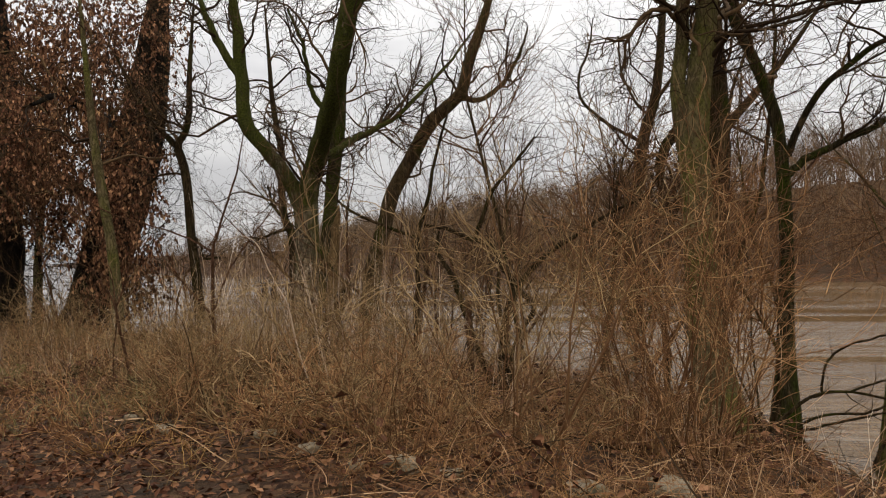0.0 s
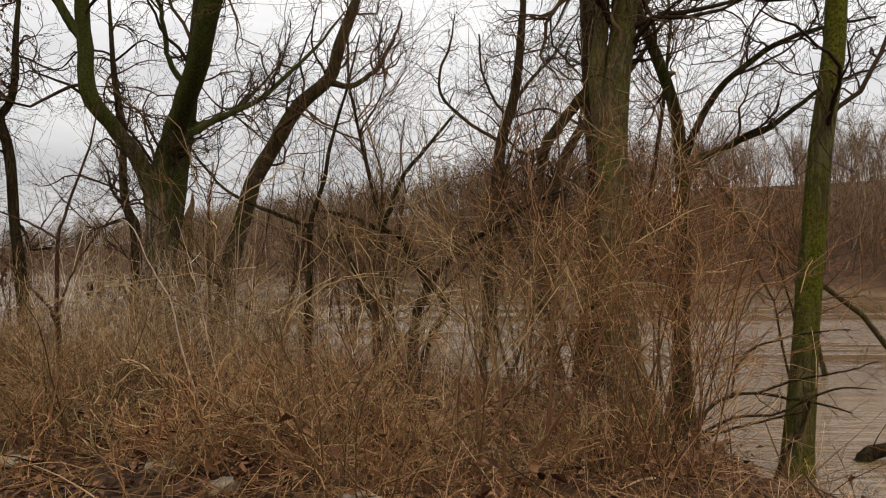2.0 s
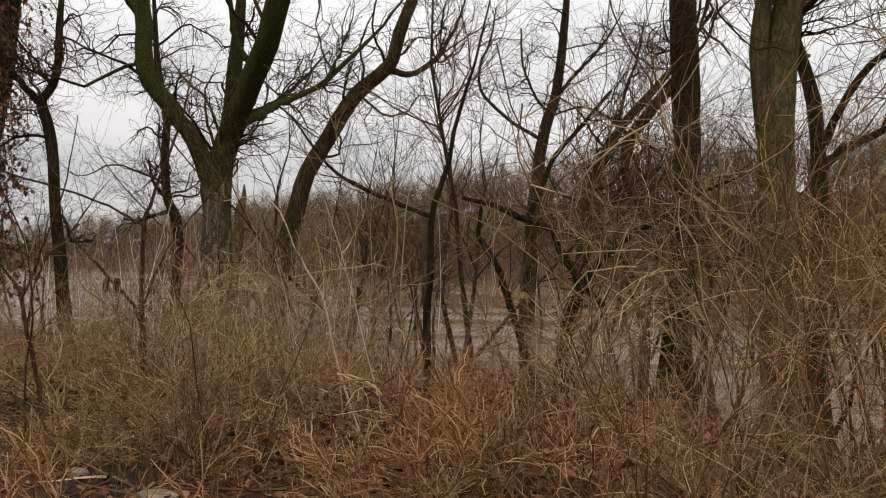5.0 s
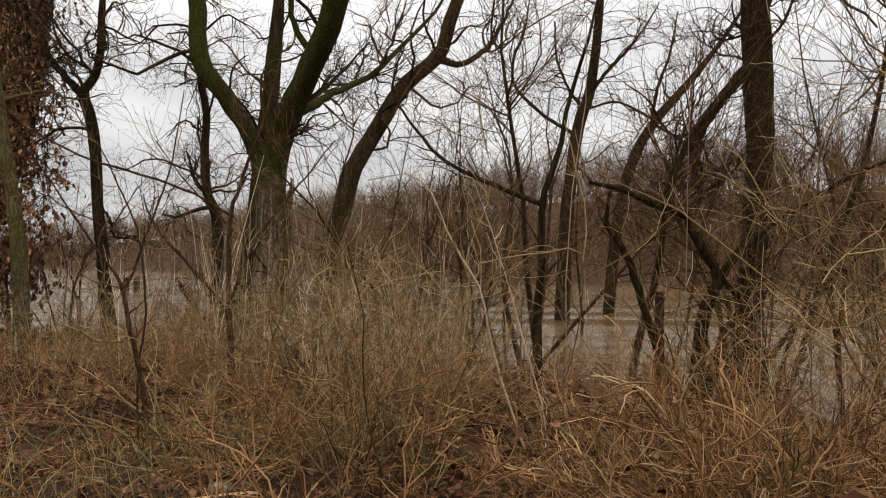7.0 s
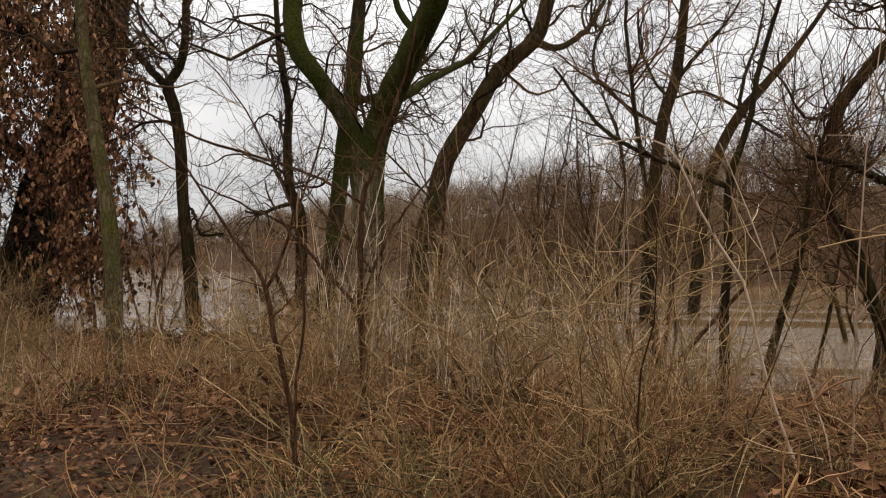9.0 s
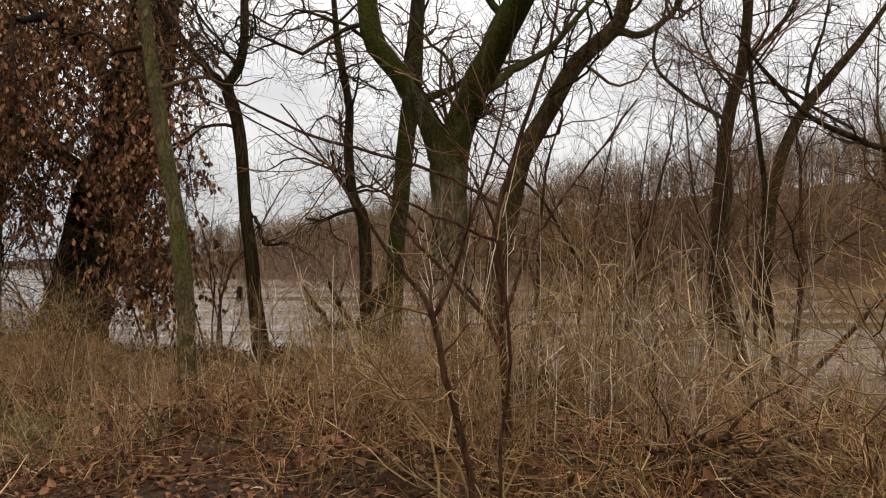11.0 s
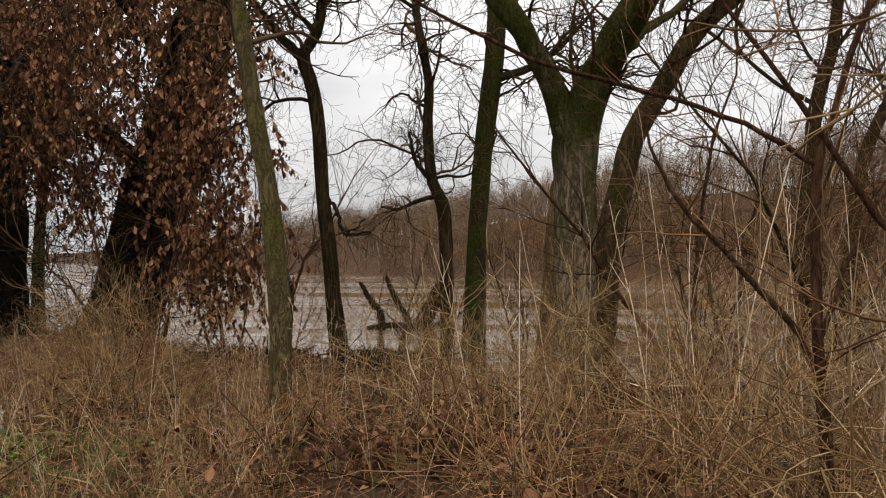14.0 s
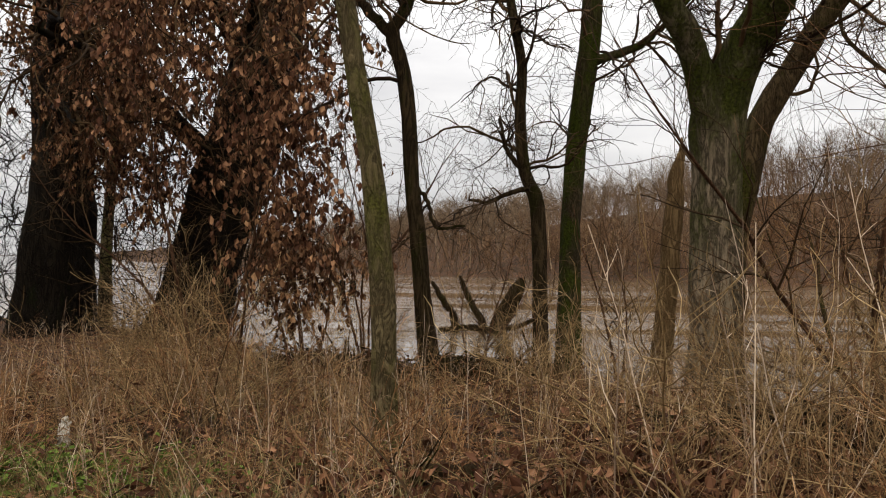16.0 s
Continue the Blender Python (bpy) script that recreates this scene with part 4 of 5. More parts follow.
hawthorn_trunk = [(-1.57, 10.87, -0.2, 0.075), (-1.52, 10.87, 0.53, 0.068), (-1.46, 10.87, 0.98, 0.063), (-1.35, 10.87, 1.26, 0.051), (-1.59, 10.87, 1.66, 0.045), (-1.7, 10.86, 1.86, 0.04), (-1.99, 10.86, 1.95, 0.034), (-2.27, 10.85, 2.08, 0.028), (-2.62, 10.84, 2.16, 0.017)]
hawthorn_limb_a = [(-1.35, 10.87, 1.24, 0.045), (-1.13, 10.88, 1.5, 0.04), (-0.85, 10.88, 1.76, 0.034), (-0.51, 10.89, 1.96, 0.028), (-0.11, 10.9, 2.22, 0.023), (0.34, 10.91, 2.43, 0.011)]
hawthorn_limb_b = [(-1.50, 10.87, -0.2, 0.055), (-1.35, 10.87, 0.53, 0.045), (-1.1, 10.88, 0.96, 0.04), (-1.27, 10.87, 1.18, 0.034), (-1.35, 10.87, 1.27, 0.028)]
hawthorn_limb_c = [(-1.66, 10.86, -0.2, 0.05), (-1.97, 10.86, 0.63, 0.04), (-2.15, 10.85, 1.2, 0.04), (-2.3, 10.85, 1.54, 0.034), (-2.44, 10.85, 1.76, 0.028), (-2.41, 10.85, 2.05, 0.017)]
hawthorn_limb_d = [(-1.92, 10.86, 1.9, 0.034), (-1.82, 10.86, 2.17, 0.034), (-1.65, 10.86, 2.57, 0.028), (-1.37, 10.87, 2.92, 0.023), (-1.04, 10.88, 3.32, 0.017)]
small_tree("hawthorn", "dark crooked hawthorn with crossing bare limbs", [hawthorn_trunk, hawthorn_limb_a, hawthorn_limb_b, hawthorn_limb_c, hawthorn_limb_d], BARK_DARK, 31)
thin_sapling_trunk = [(-2.98, 11.84, -0.3, 0.05), (-3.02, 11.83, 0.77, 0.045), (-2.97, 11.84, 1.28, 0.038), (-2.98, 11.84, 2.05, 0.038), (-2.85, 11.84, 2.37, 0.032), (-2.7, 11.84, 3.08, 0.026), (-2.52, 11.85, 3.72, 0.019), (-2.3, 11.9, 4.6, 0.01)]
thin_sapling_limb_a = [(-2.97, 11.84, 2.0, 0.03), (-3.5, 11.8, 2.2, 0.025), (-4.1, 11.75, 2.5, 0.02), (-4.6, 11.7, 3.1, 0.012)]
small_tree("thin_sapling", "thin dark sapling with a kinked stem", [thin_sapling_trunk, thin_sapling_limb_a], BARK_DARK, 32)
whip_sapling_trunk = [(-6.41, 11.91, -0.42, 0.0274), (-6.42, 11.9, 0.08, 0.0252), (-6.43, 11.9, 0.47, 0.023), (-6.46, 11.9, 0.86, 0.0187), (-6.46, 11.9, 1.33, 0.0187), (-6.45, 11.9, 1.86, 0.0158), (-6.37, 11.91, 2.11, 0.013), (-6.27, 11.92, 2.42, 0.0122), (-6.13, 11.94, 2.81, 0.0108), (-6.01, 11.96, 3.2, 0.00864), (-5.9, 11.97, 3.8, 0.00504)]
whip_sapling_limb_a = [(-6.45, 11.9, 1.84, 0.0108), (-6.7, 11.86, 2.0, 0.00936), (-7.01, 11.82, 2.14, 0.00864), (-7.44, 11.76, 2.29, 0.00864), (-8.01, 11.68, 2.45, 0.00792), (-8.55, 11.6, 2.73, 0.00648), (-8.9, 11.56, 3.0, 0.00504), (-9.17, 11.52, 3.24, 0.00432)]
whip_sapling_limb_b = [(-6.43, 11.9, 0.51, 0.0166), (-6.54, 11.89, 0.86, 0.0144), (-6.87, 11.84, 1.26, 0.0108), (-7.21, 11.79, 1.65, 0.00864), (-7.4, 11.77, 2.05, 0.00432)]
whip_sapling_limb_c = [(-6.45, 11.9, 0.86, 0.0108), (-6.21, 11.93, 1.48, 0.00864), (-5.93, 11.97, 1.91, 0.00792), (-5.62, 12.02, 2.3, 0.00648), (-5.3, 12.06, 2.72, 0.00432)]
small_tree("whip_sapling", "brown sapling with long bare whips", [whip_sapling_trunk, whip_sapling_limb_a, whip_sapling_limb_b, whip_sapling_limb_c], BARK_BROWN, 33, (6, 3), (0.25, 0.7), STEM_RED, 1.6)
small_tree("near_sapling", "brown sapling forking at chest height beside a bramble patch", [[(-6.42, 9.6, -0.25, 0.026), (-6.53, 9.62, 0.49, 0.024), (-6.61, 9.63, 0.79, 0.022), (-6.67, 9.63, 1.11, 0.02), (-6.80, 9.63, 1.30, 0.014), (-6.94, 9.63, 1.49, 0.012), (-7.2, 9.6, 1.9, 0.009), (-7.5, 9.6, 2.3, 0.005)], [(-6.67, 9.63, 1.11, 0.016), (-6.57, 9.63, 1.30, 0.014), (-6.48, 9.63, 1.57, 0.012), (-6.3, 9.65, 2.1, 0.009), (-6.2, 9.7, 2.8, 0.005)]], BARK_BROWN, 35, (7, 3), (0.25, 0.8), STEM_RED, 0.85)
small_tree("whip_sapling", "thin sapling with long whips rising from pale canes", [[(-6.26, 9.0, -0.3, 0.010), (-6.27, 9.0, 0.53, 0.009), (-6.22, 9.0, 0.98, 0.0085), (-6.27, 9.0, 1.49, 0.008), (-6.45, 9.0, 1.93, 0.006), (-6.62, 9.0, 2.27, 0.005), (-6.86, 9.0, 2.54, 0.004), (-7.2, 9.0, 2.9, 0.004)], [(-6.28, 9.0, 1.50, 0.008), (-6.72, 9.0, 1.69, 0.006), (-7.06, 9.0, 1.87, 0.005), (-7.6, 9.0, 2.2, 0.003)]], BARK_BROWN, 36, (6, 3), (0.2, 0.6), TWIG_OLIVE)
small_tree("arching_whip", "pale crooked cane arching over brambles", [[(-3.35, 8.6, -0.1, 0.014), (-3.50, 8.6, 0.39, 0.013), (-3.63, 8.6, 0.80, 0.012), (-3.69, 8.6, 1.13, 0.011), (-3.82, 8.6, 1.38, 0.010), (-3.93, 8.6, 1.57, 0.009), (-4.06, 8.6, 1.85, 0.008), (-4.22, 8.6, 1.98, 0.006), (-4.5, 8.6, 1.95, 0.004)]], STRAW_PALE, 37, (8, 3), (0.2, 0.6), TWIG_OLIVE, 0.75)
small_tree("arching_whip", "pale cane leaning through a brown thicket", [[(-0.7, 8.5, -0.1, 0.013), (-0.80, 8.5, 0.27, 0.012), (-1.13, 8.5, 0.87, 0.011), (-1.59, 8.5, 1.14, 0.010), (-2.33, 8.5, 1.72, 0.008), (-3.03, 8.5, 2.04, 0.004)]], TWIG_OLIVE, 38, (6, 3), (0.2, 0.5), TWIG_OLIVE, 0.7)



def cut_stub(x, y, top, r, seed):
    """A sawn-off stem with a pale cut face."""
    z = float(land(np.array([x]), np.array([y]))[0])
    rng = np.random.default_rng(seed)
    stub = new("cut_stub")
    stub.location = (x, y, z)
    tagged(stub, "sawn-off brown stem with a pale cut top", "stump")
    h = top - z
    P, R = line_tube([(0.03, 0, -0.3, r * 1.3), (0.01, 0, h * 0.3, r), (-0.01, 0, h * 0.7, r * 0.95), (0, 0, h - 0.05, r)], n=10)
    part("stem", [tubes(P, R, 10, 0.04, rng)], BARK_BROWN, stub)
    P, R = line_tube([(0, 0, h - 0.055, r * 1.0), (0.004, 0, h - 0.02, r * 0.97), (0.012, 0, h, r * 0.7), (0.016, 0, h + 0.008, 0.004)], n=6)
    part("cut_face", [tubes(P, R, 10, 0.03, rng)], CUT_WOOD, stub, "pale sawn wood")
    return stub


cut_stub(-1.963, 10.642, 1.157, 0.046, 39)
overhanging_bush_trunk = [(1.99, 11.96, -0.9, 0.0336), (2.24, 11.98, -0.68, 0.0288), (2.51, 12.0, -0.44, 0.024), (2.79, 12.02, -0.31, 0.024), (3.15, 12.05, -0.29, 0.0192), (3.58, 12.08, -0.37, 0.0192), (3.98, 12.0, -0.43, 0.0168), (4.33, 11.9, -0.53, 0.0084)]
overhanging_bush_limb_a = [(2.11, 11.97, -0.94, 0.024), (2.47, 11.99, -0.75, 0.0216), (2.86, 12.02, -0.61, 0.0192), (3.34, 12.0, -0.57, 0.0168), (3.74, 11.95, -0.36, 0.0168), (4.06, 11.9, -0.22, 0.0144), (4.38, 11.9, -0.19, 0.012), (4.65, 11.9, -0.21, 0.006)]
overhanging_bush_limb_b = [(2.76, 12.02, -0.30, 0.0192), (2.81, 12.02, 0.04, 0.0168), (2.99, 12.03, 0.28, 0.0168), (3.35, 12.0, 0.44, 0.0144), (3.75, 11.9, 0.55, 0.012), (4.31, 11.9, 0.59, 0.006)]
overhanging_bush_limb_c = [(2.23, 11.97, -0.94, 0.0192), (2.7, 12.01, -0.79, 0.0192), (3.26, 12.0, -0.64, 0.0168), (3.66, 11.9, -0.52, 0.012)]
overhanging_bush_limb_d = [(3.15, 12.05, -0.28, 0.0168), (3.5, 12.0, -0.14, 0.0168), (3.9, 11.9, -0.03, 0.0144), (4.38, 11.9, 0.07, 0.012), (4.7, 11.9, 0.18, 0.006)]
small_tree("overhanging_bush", "bare branches reaching low over flood water from the bank", [overhanging_bush_trunk, overhanging_bush_limb_a, overhanging_bush_limb_b, overhanging_bush_limb_c, overhanging_bush_limb_d], BARK_DARK, 34, (7, 4), (0.3, 0.8))
fallen_prop = [(3.34, 12.1, -1.7, 0.033), (3.51, 12.1, -1.13, 0.027), (3.72, 12.1, -0.83, 0.0246), (3.85, 12.12, -0.44, 0.0198)]

# ---- stalks, grass and leaf litter ----


def stalks(seed, spots, height, r, lean, branch=3, wig=0.09, sag=0.0, K=6, side=(0.10, 0.34)):
    """Thin stems from plan spots; sag: how strongly they arch back to the ground."""
    rng = np.random.default_rng(seed)
    n = len(spots)
    z = land(spots[:, 0], spots[:, 1]) - 0.03
    p = np.column_stack([spots, z])
    d = unit(rng.normal(size=(n, 3)) * (lean, lean, 0.05) + (0, 0, 1))
    L = rng.uniform(height[0], height[1], n) * rng.uniform(0.7, 1.15, n)
    fall = sag * rng.uniform(0.4, 1.4, n)
    pts = [p]
    for s in range(1, K):
        d = unit(d + rng.normal(size=d.shape) * wig - np.stack([fall * 0, fall * 0, fall], 1))
        pts.append(pts[-1] + d * (L / (K - 1))[:, None])
    P = np.stack(pts, 1)
    P[:, 1:, 2] = np.maximum(P[:, 1:, 2], (z + 0.04)[:, None])
    R = r * rng.uniform(0.5, 1.3, (n, 1)) * np.linspace(1, 0.4, K)
    out = [tubes(P, R, 3, 0, rng)]
    if branch:
        P1, R1 = sprout(P, R, branch, (0.25, 1.0), (20, 60), (side[0] * height[1], side[1] * height[1]), 3, 0.25, -sag * 0.4, (0.8, r), rng, 0.6)
        out.append(tubes(P1, np.maximum(R1, 0.0014), 3, 0, rng))
    return out


def blades(seed, spots, length, width, lean=0.7, per=1):
    """Grass blades: bent tapering strips."""
    rng = np.random.default_rng(seed)
    sp = np.repeat(spots, per, 0) + rng.normal(0, 0.05, (len(spots) * per, 2))
    n = len(sp)
    p = np.column_stack([sp, land(sp[:, 0], sp[:, 1]) - 0.01])
    d = unit(rng.normal(size=(n, 3)) * (lean, lean, 0.1) + (0, 0, 1))
    L = rng.uniform(length[0], length[1], (n, 1))
    sd = unit(np.cross(d, rng.normal(size=(n, 3)))) * width
    p1 = p + d * L * 0.5
    out = d * (1, 1, 0)
    p2 = p1 + unit(d + out * 0.8 - (0, 0, 0.35)) * L * 0.5
    V = np.stack([p - sd, p + sd, p1 + sd * 0.8, p1 - sd * 0.8, p2 + sd * 0.15, p2 - sd * 0.15], 1).reshape(-1, 3)
    b = np.arange(n)[:, None] * 6
    return V, np.concatenate([b + [0, 1, 2, 3], b + [3, 2, 4, 5]])


def stuff(name, label, category, pieces, material, smooth=False):
    return tagged(part(name, pieces, material, smooth=smooth), label, category, kind="stuff")


FIELD = (-19, 2.5, 5, 26)


def clumpy(p):
    """Uneven growth: thick clumps with bare patches between them."""
    x, y = p[:, 0], p[:, 1]
    v = np.sin(1.9 * x + 0.7 * y) + np.sin(1.3 * y - 0.9 * x + 2) + np.sin(3.1 * x - 2.3 * y) + 0.8 * np.sin(4.7 * x + 3.9 * y + 1)
    return np.clip(0.22 + 0.42 * v, 0.02, 1)


stuff("dry_weeds", "dry brown weed stalks all over the bank", "weeds", stalks(101, scatter(100, 1300, FIELD, (2.8, 14), 3.6, clumpy), (0.25, 0.9), 0.0028, 0.4, 4), STRAW)
NEAR = (-7.5, 3.6, 2.0, 9.5)
stuff("clearing_weeds", "dry reddish weeds and runners beside half-sunk stones", "weeds", stalks(151, scatter(150, 1700, NEAR, (3.0, 14), 2.7), (0.15, 0.62), 0.0026, 0.7, 4, 0.12, 0.18), TWIG_RED)
LATE = (-18, 11, -7.5, 20)
stuff("tall_weeds", "tall thin dry weeds with short side twigs", "weeds", stalks(153, scatter(152, 520, LATE, (2.8, 13), 4.0, clumpy), (0.5, 1.35), 0.0034, 0.22, 5, 0.10, side=(0.06, 0.2)), TWIG_OLIVE)
stuff("bleached_weeds", "bleached upright weed stalks among brambles", "weeds", stalks(155, scatter(154, 230, LATE, (2.8, 13), 4.0), (0.4, 1.3), 0.0038, 0.25, 4, 0.08, side=(0.05, 0.18)), STRAW_PALE)
stuff("dark_weeds", "dark dead weed stems among leaf litter", "weeds", stalks(115, scatter(116, 1200, FIELD, (1.0, 14), 3.6, clumpy), (0.25, 0.9), 0.0033, 0.5, 4), TWIG)
cl = scatter(117, 320, FIELD, (0.8, 13), 3.0)
rng = np.random.default_rng(118)
cp = np.repeat(cl, 28, 0) + rng.normal(0, 0.17, (320 * 28, 2))
cz = land(cp[:, 0], cp[:, 1]) + np.abs(rng.normal(0, 0.18, len(cp))) + 0.02
stuff("bramble_leaves", "withered red-brown leaves caught in low brambles", "leaves", [leaf_cards(np.column_stack([cp, cz]), 0.098, rng, 0.2)], LEAF)
bl = np.vstack([np.repeat(scatter(160, 90, LATE, (2.5, 13), 3.4), 14, 0), np.repeat(scatter(161, 40, (-7.5, 9, -1, 15), (2.5, 13), 4.4), 12, 0)])
bl = bl + np.random.default_rng(162).normal(0, 0.26, bl.shape)
bz = land(bl[:, 0], bl[:, 1]) + np.abs(np.random.default_rng(163).normal(0, 0.09, len(bl))) + 0.02
stuff("large_dead_leaves", "large curled red-brown dead leaves in drifts", "leaves", [leaf_cards(np.column_stack([bl, bz]), 0.15, np.random.default_rng(164), 0.0, 0.5)], LEAF)
stuff("pale_stalks", "pale upright dead stalks", "weeds", stalks(103, scatter(102, 330, FIELD, (2.8, 11), 4.6, clumpy), (0.7, 1.7), 0.0036, 0.13, 4, 0.06, side=(0.04, 0.15)), STRAW_PALE)
canes = np.vstack([RNG.normal((-5.2, 11.7), (0.8, 0.6), (56, 2)), RNG.normal((-6.2, 12.4), (0.9, 0.7), (50, 2)), RNG.normal((-6.8, 14.0), (1.1, 0.8), (30, 2)), RNG.normal((-4.2, 13.4), (0.8, 0.8), (20, 2)), RNG.normal((-3.0, 8.3), (1.3, 0.6), (14, 2))])
canes = canes[clear(canes[:, 0], canes[:, 1], 4.2)]
stuff("tall_canes", "tall pale dead canes in a loose stand", "weeds", stalks(110, canes, (1.0, 3.0), 0.0056, 0.10, 6, 0.06, side=(0.03, 0.13)), STRAW_PALE)
stuff("brambles", "reddish bramble canes arching over leaf litter", "brambles", stalks(105, scatter(104, 2400, FIELD, (2.6, 13), 3.6, lambda p: clumpy(p) * np.where(p[:, 0] < -8, 0.55, 1)), (0.5, 1.4), 0.0031, 0.7, 4, 0.12, 0.30, 7), TWIG_RED)
arch = np.vstack([scatter(130, 1800, FIELD, (2.6, 13), 3.8, lambda p: clumpy(p) ** 2 * np.where(p[:, 0] < -8, 0.5, 1)), scatter(134, 900, (-26, 19, -14, 30), (0.2, 7), 3.4)])
stuff("arching_canes", "thin straw-coloured canes arching in a low tangle", "brambles", stalks(131, arch, (0.5, 1.5), 0.0030, 0.8, 3, 0.10, 0.26, 7), STRAW)
stuff("low_tangle", "low tangle of dead bramble runners over leaf litter", "brambles", stalks(133, scatter(132, 2000, FIELD, (1.2, 15), 0.3, lambda p: (0.3 + clumpy(p)) * np.where(p[:, 0] < -7.5, 0.45, 1)), (0.2, 0.6), 0.0029, 1.3, 3, 0.16, 0.2, 5), TWIG_RED)
OLIVE_GRASS = stems("olive_grass", (0.10, 0.078, 0.028), (0.18, 0.145, 0.058), (0.29, 0.24, 0.115))
stuff("olive_grass", "tufts of faded olive grass among brambles", "grass", [blades(141, np.vstack([RNG.normal((-12.4, 13.8), (1.7, 1.2), (120, 2)), RNG.normal((-5.2, 8.6), (1.6, 0.7), (60, 2)), RNG.normal((-14.5, 18.5), (2.0, 1.0), (60, 2))]), (0.25, 0.75), 0.0032, 0.5, 14)], OLIVE_GRASS)
stuff("dry_grass", "matted dry tan grass", "grass", [blades(107, scatter(106, 1300, FIELD, (0.3, 15), 1.6, lambda p: clumpy(p) ** 2 * np.where(p[:, 0] < -7.5, 0.3, 1)), (0.12, 0.42), 0.0035, 0.9, 8)], GRASS_DRY)

def sticks(seed, spots, length, r):
    """Loose sticks lying at all angles over the ground."""
    rng = np.random.default_rng(seed)
    n, K = len(spots), 5
    p = np.column_stack([spots, land(spots[:, 0], spots[:, 1]) + rng.uniform(0.01, 0.12, len(spots))])
    d = unit(rng.normal(size=(n, 3)) * (1, 1, 0.28))
    pts = [p]
    L = rng.uniform(length[0], length[1], n)
    for q in range(1, K):
        d = unit(d + rng.normal(size=d.shape) * (0.14, 0.14, 0.08))
        pts.append(pts[-1] + d * (L / (K - 1))[:, None])
    R = rng.uniform(r[0], r[1], (n, 1)) * np.linspace(1, 0.4, K)
    return tubes(np.stack(pts, 1), R, 3, 0, rng)


stuff("ground_sticks", "fallen sticks strewn over leaf litter", "sticks", [sticks(120, scatter(121, 2600, FIELD, (0.4, 14), 2.2), (0.2, 1.0), (0.003, 0.011))], STRAW)
stuff("dark_sticks", "dark fallen twigs strewn over leaf litter", "sticks", [sticks(122, scatter(123, 2600, FIELD, (0.4, 14), 2.2), (0.2, 1.2), (0.003, 0.013))], TWIG)
hp = np.vstack([RNG.normal((-14.4, 14.7), (0.75, 0.45), (1500, 2)), RNG.normal((-13.0, 14.6), (1.2, 0.8), (260, 2))])
stuff("green_herbs", "small patch of fresh green herbs", "herbs", [leaf_cards(np.column_stack([hp, land(hp[:, 0], hp[:, 1]) + np.random.default_rng(119).uniform(0.03, 0.22, len(hp))]), 0.075, np.random.default_rng(124), 0.0), blades(112, RNG.normal((-14.3, 14.6), (0.7, 0.5), (420, 2)), (0.06, 0.2), 0.011, 0.9, 5), blades(113, scatter(114, 160, (-18, 8, -6, 18), (4, 12), 4.0), (0.05, 0.15), 0.006, 0.9, 5)], GRASS_GREEN)
lp = scatter(108, 44000, (-18, 1, 5, 24), (0.2, 16), 0.0, lambda p: 0.35 + clumpy(p))
rng = np.random.default_rng(109)
lp = np.vstack([lp, scatter(135, 4000, (-26, 19, -16, 30), (0.1, 8), 3.0), scatter(136, 9000, (-12, 3, -2, 13), (1, 16), 0.0)])
lz = land(lp[:, 0], lp[:, 1]) + rng.uniform(0.005, 0.05, len(lp))
stuff("leaf_litter", "fallen brown leaves covering the ground", "leaves", [leaf_cards(np.column_stack([lp, lz]), 0.072, rng)], LEAF)
rng = np.random.default_rng(171)
wl = np.vstack([rng.normal(c_, s_, (n_, 2)) for c_, s_, n_ in (((-8.3, 15.5), (0.7, 0.5), 520), ((-8.6, 14.3), (0.6, 0.35), 420), ((-9.5, 13.9), (0.5, 0.3), 320), ((-10.9, 14.1), (0.6, 0.3), 300), ((-7.8, 13.7), (0.5, 0.35), 260))])
wz = land(wl[:, 0], wl[:, 1]) + 0.02 + 0.36 * rng.random(len(wl)) ** 1.5
stuff("withered_herbs", "withered red-brown leafy herbs among dry stalks", "herbs", [leaf_cards(np.column_stack([wl, wz]), 0.11, rng, 0.6, 0.5)] + stalks(172, wl[::6], (0.25, 0.45), 0.003, 0.5, 2), LEAF)

# ---- the far bank ----


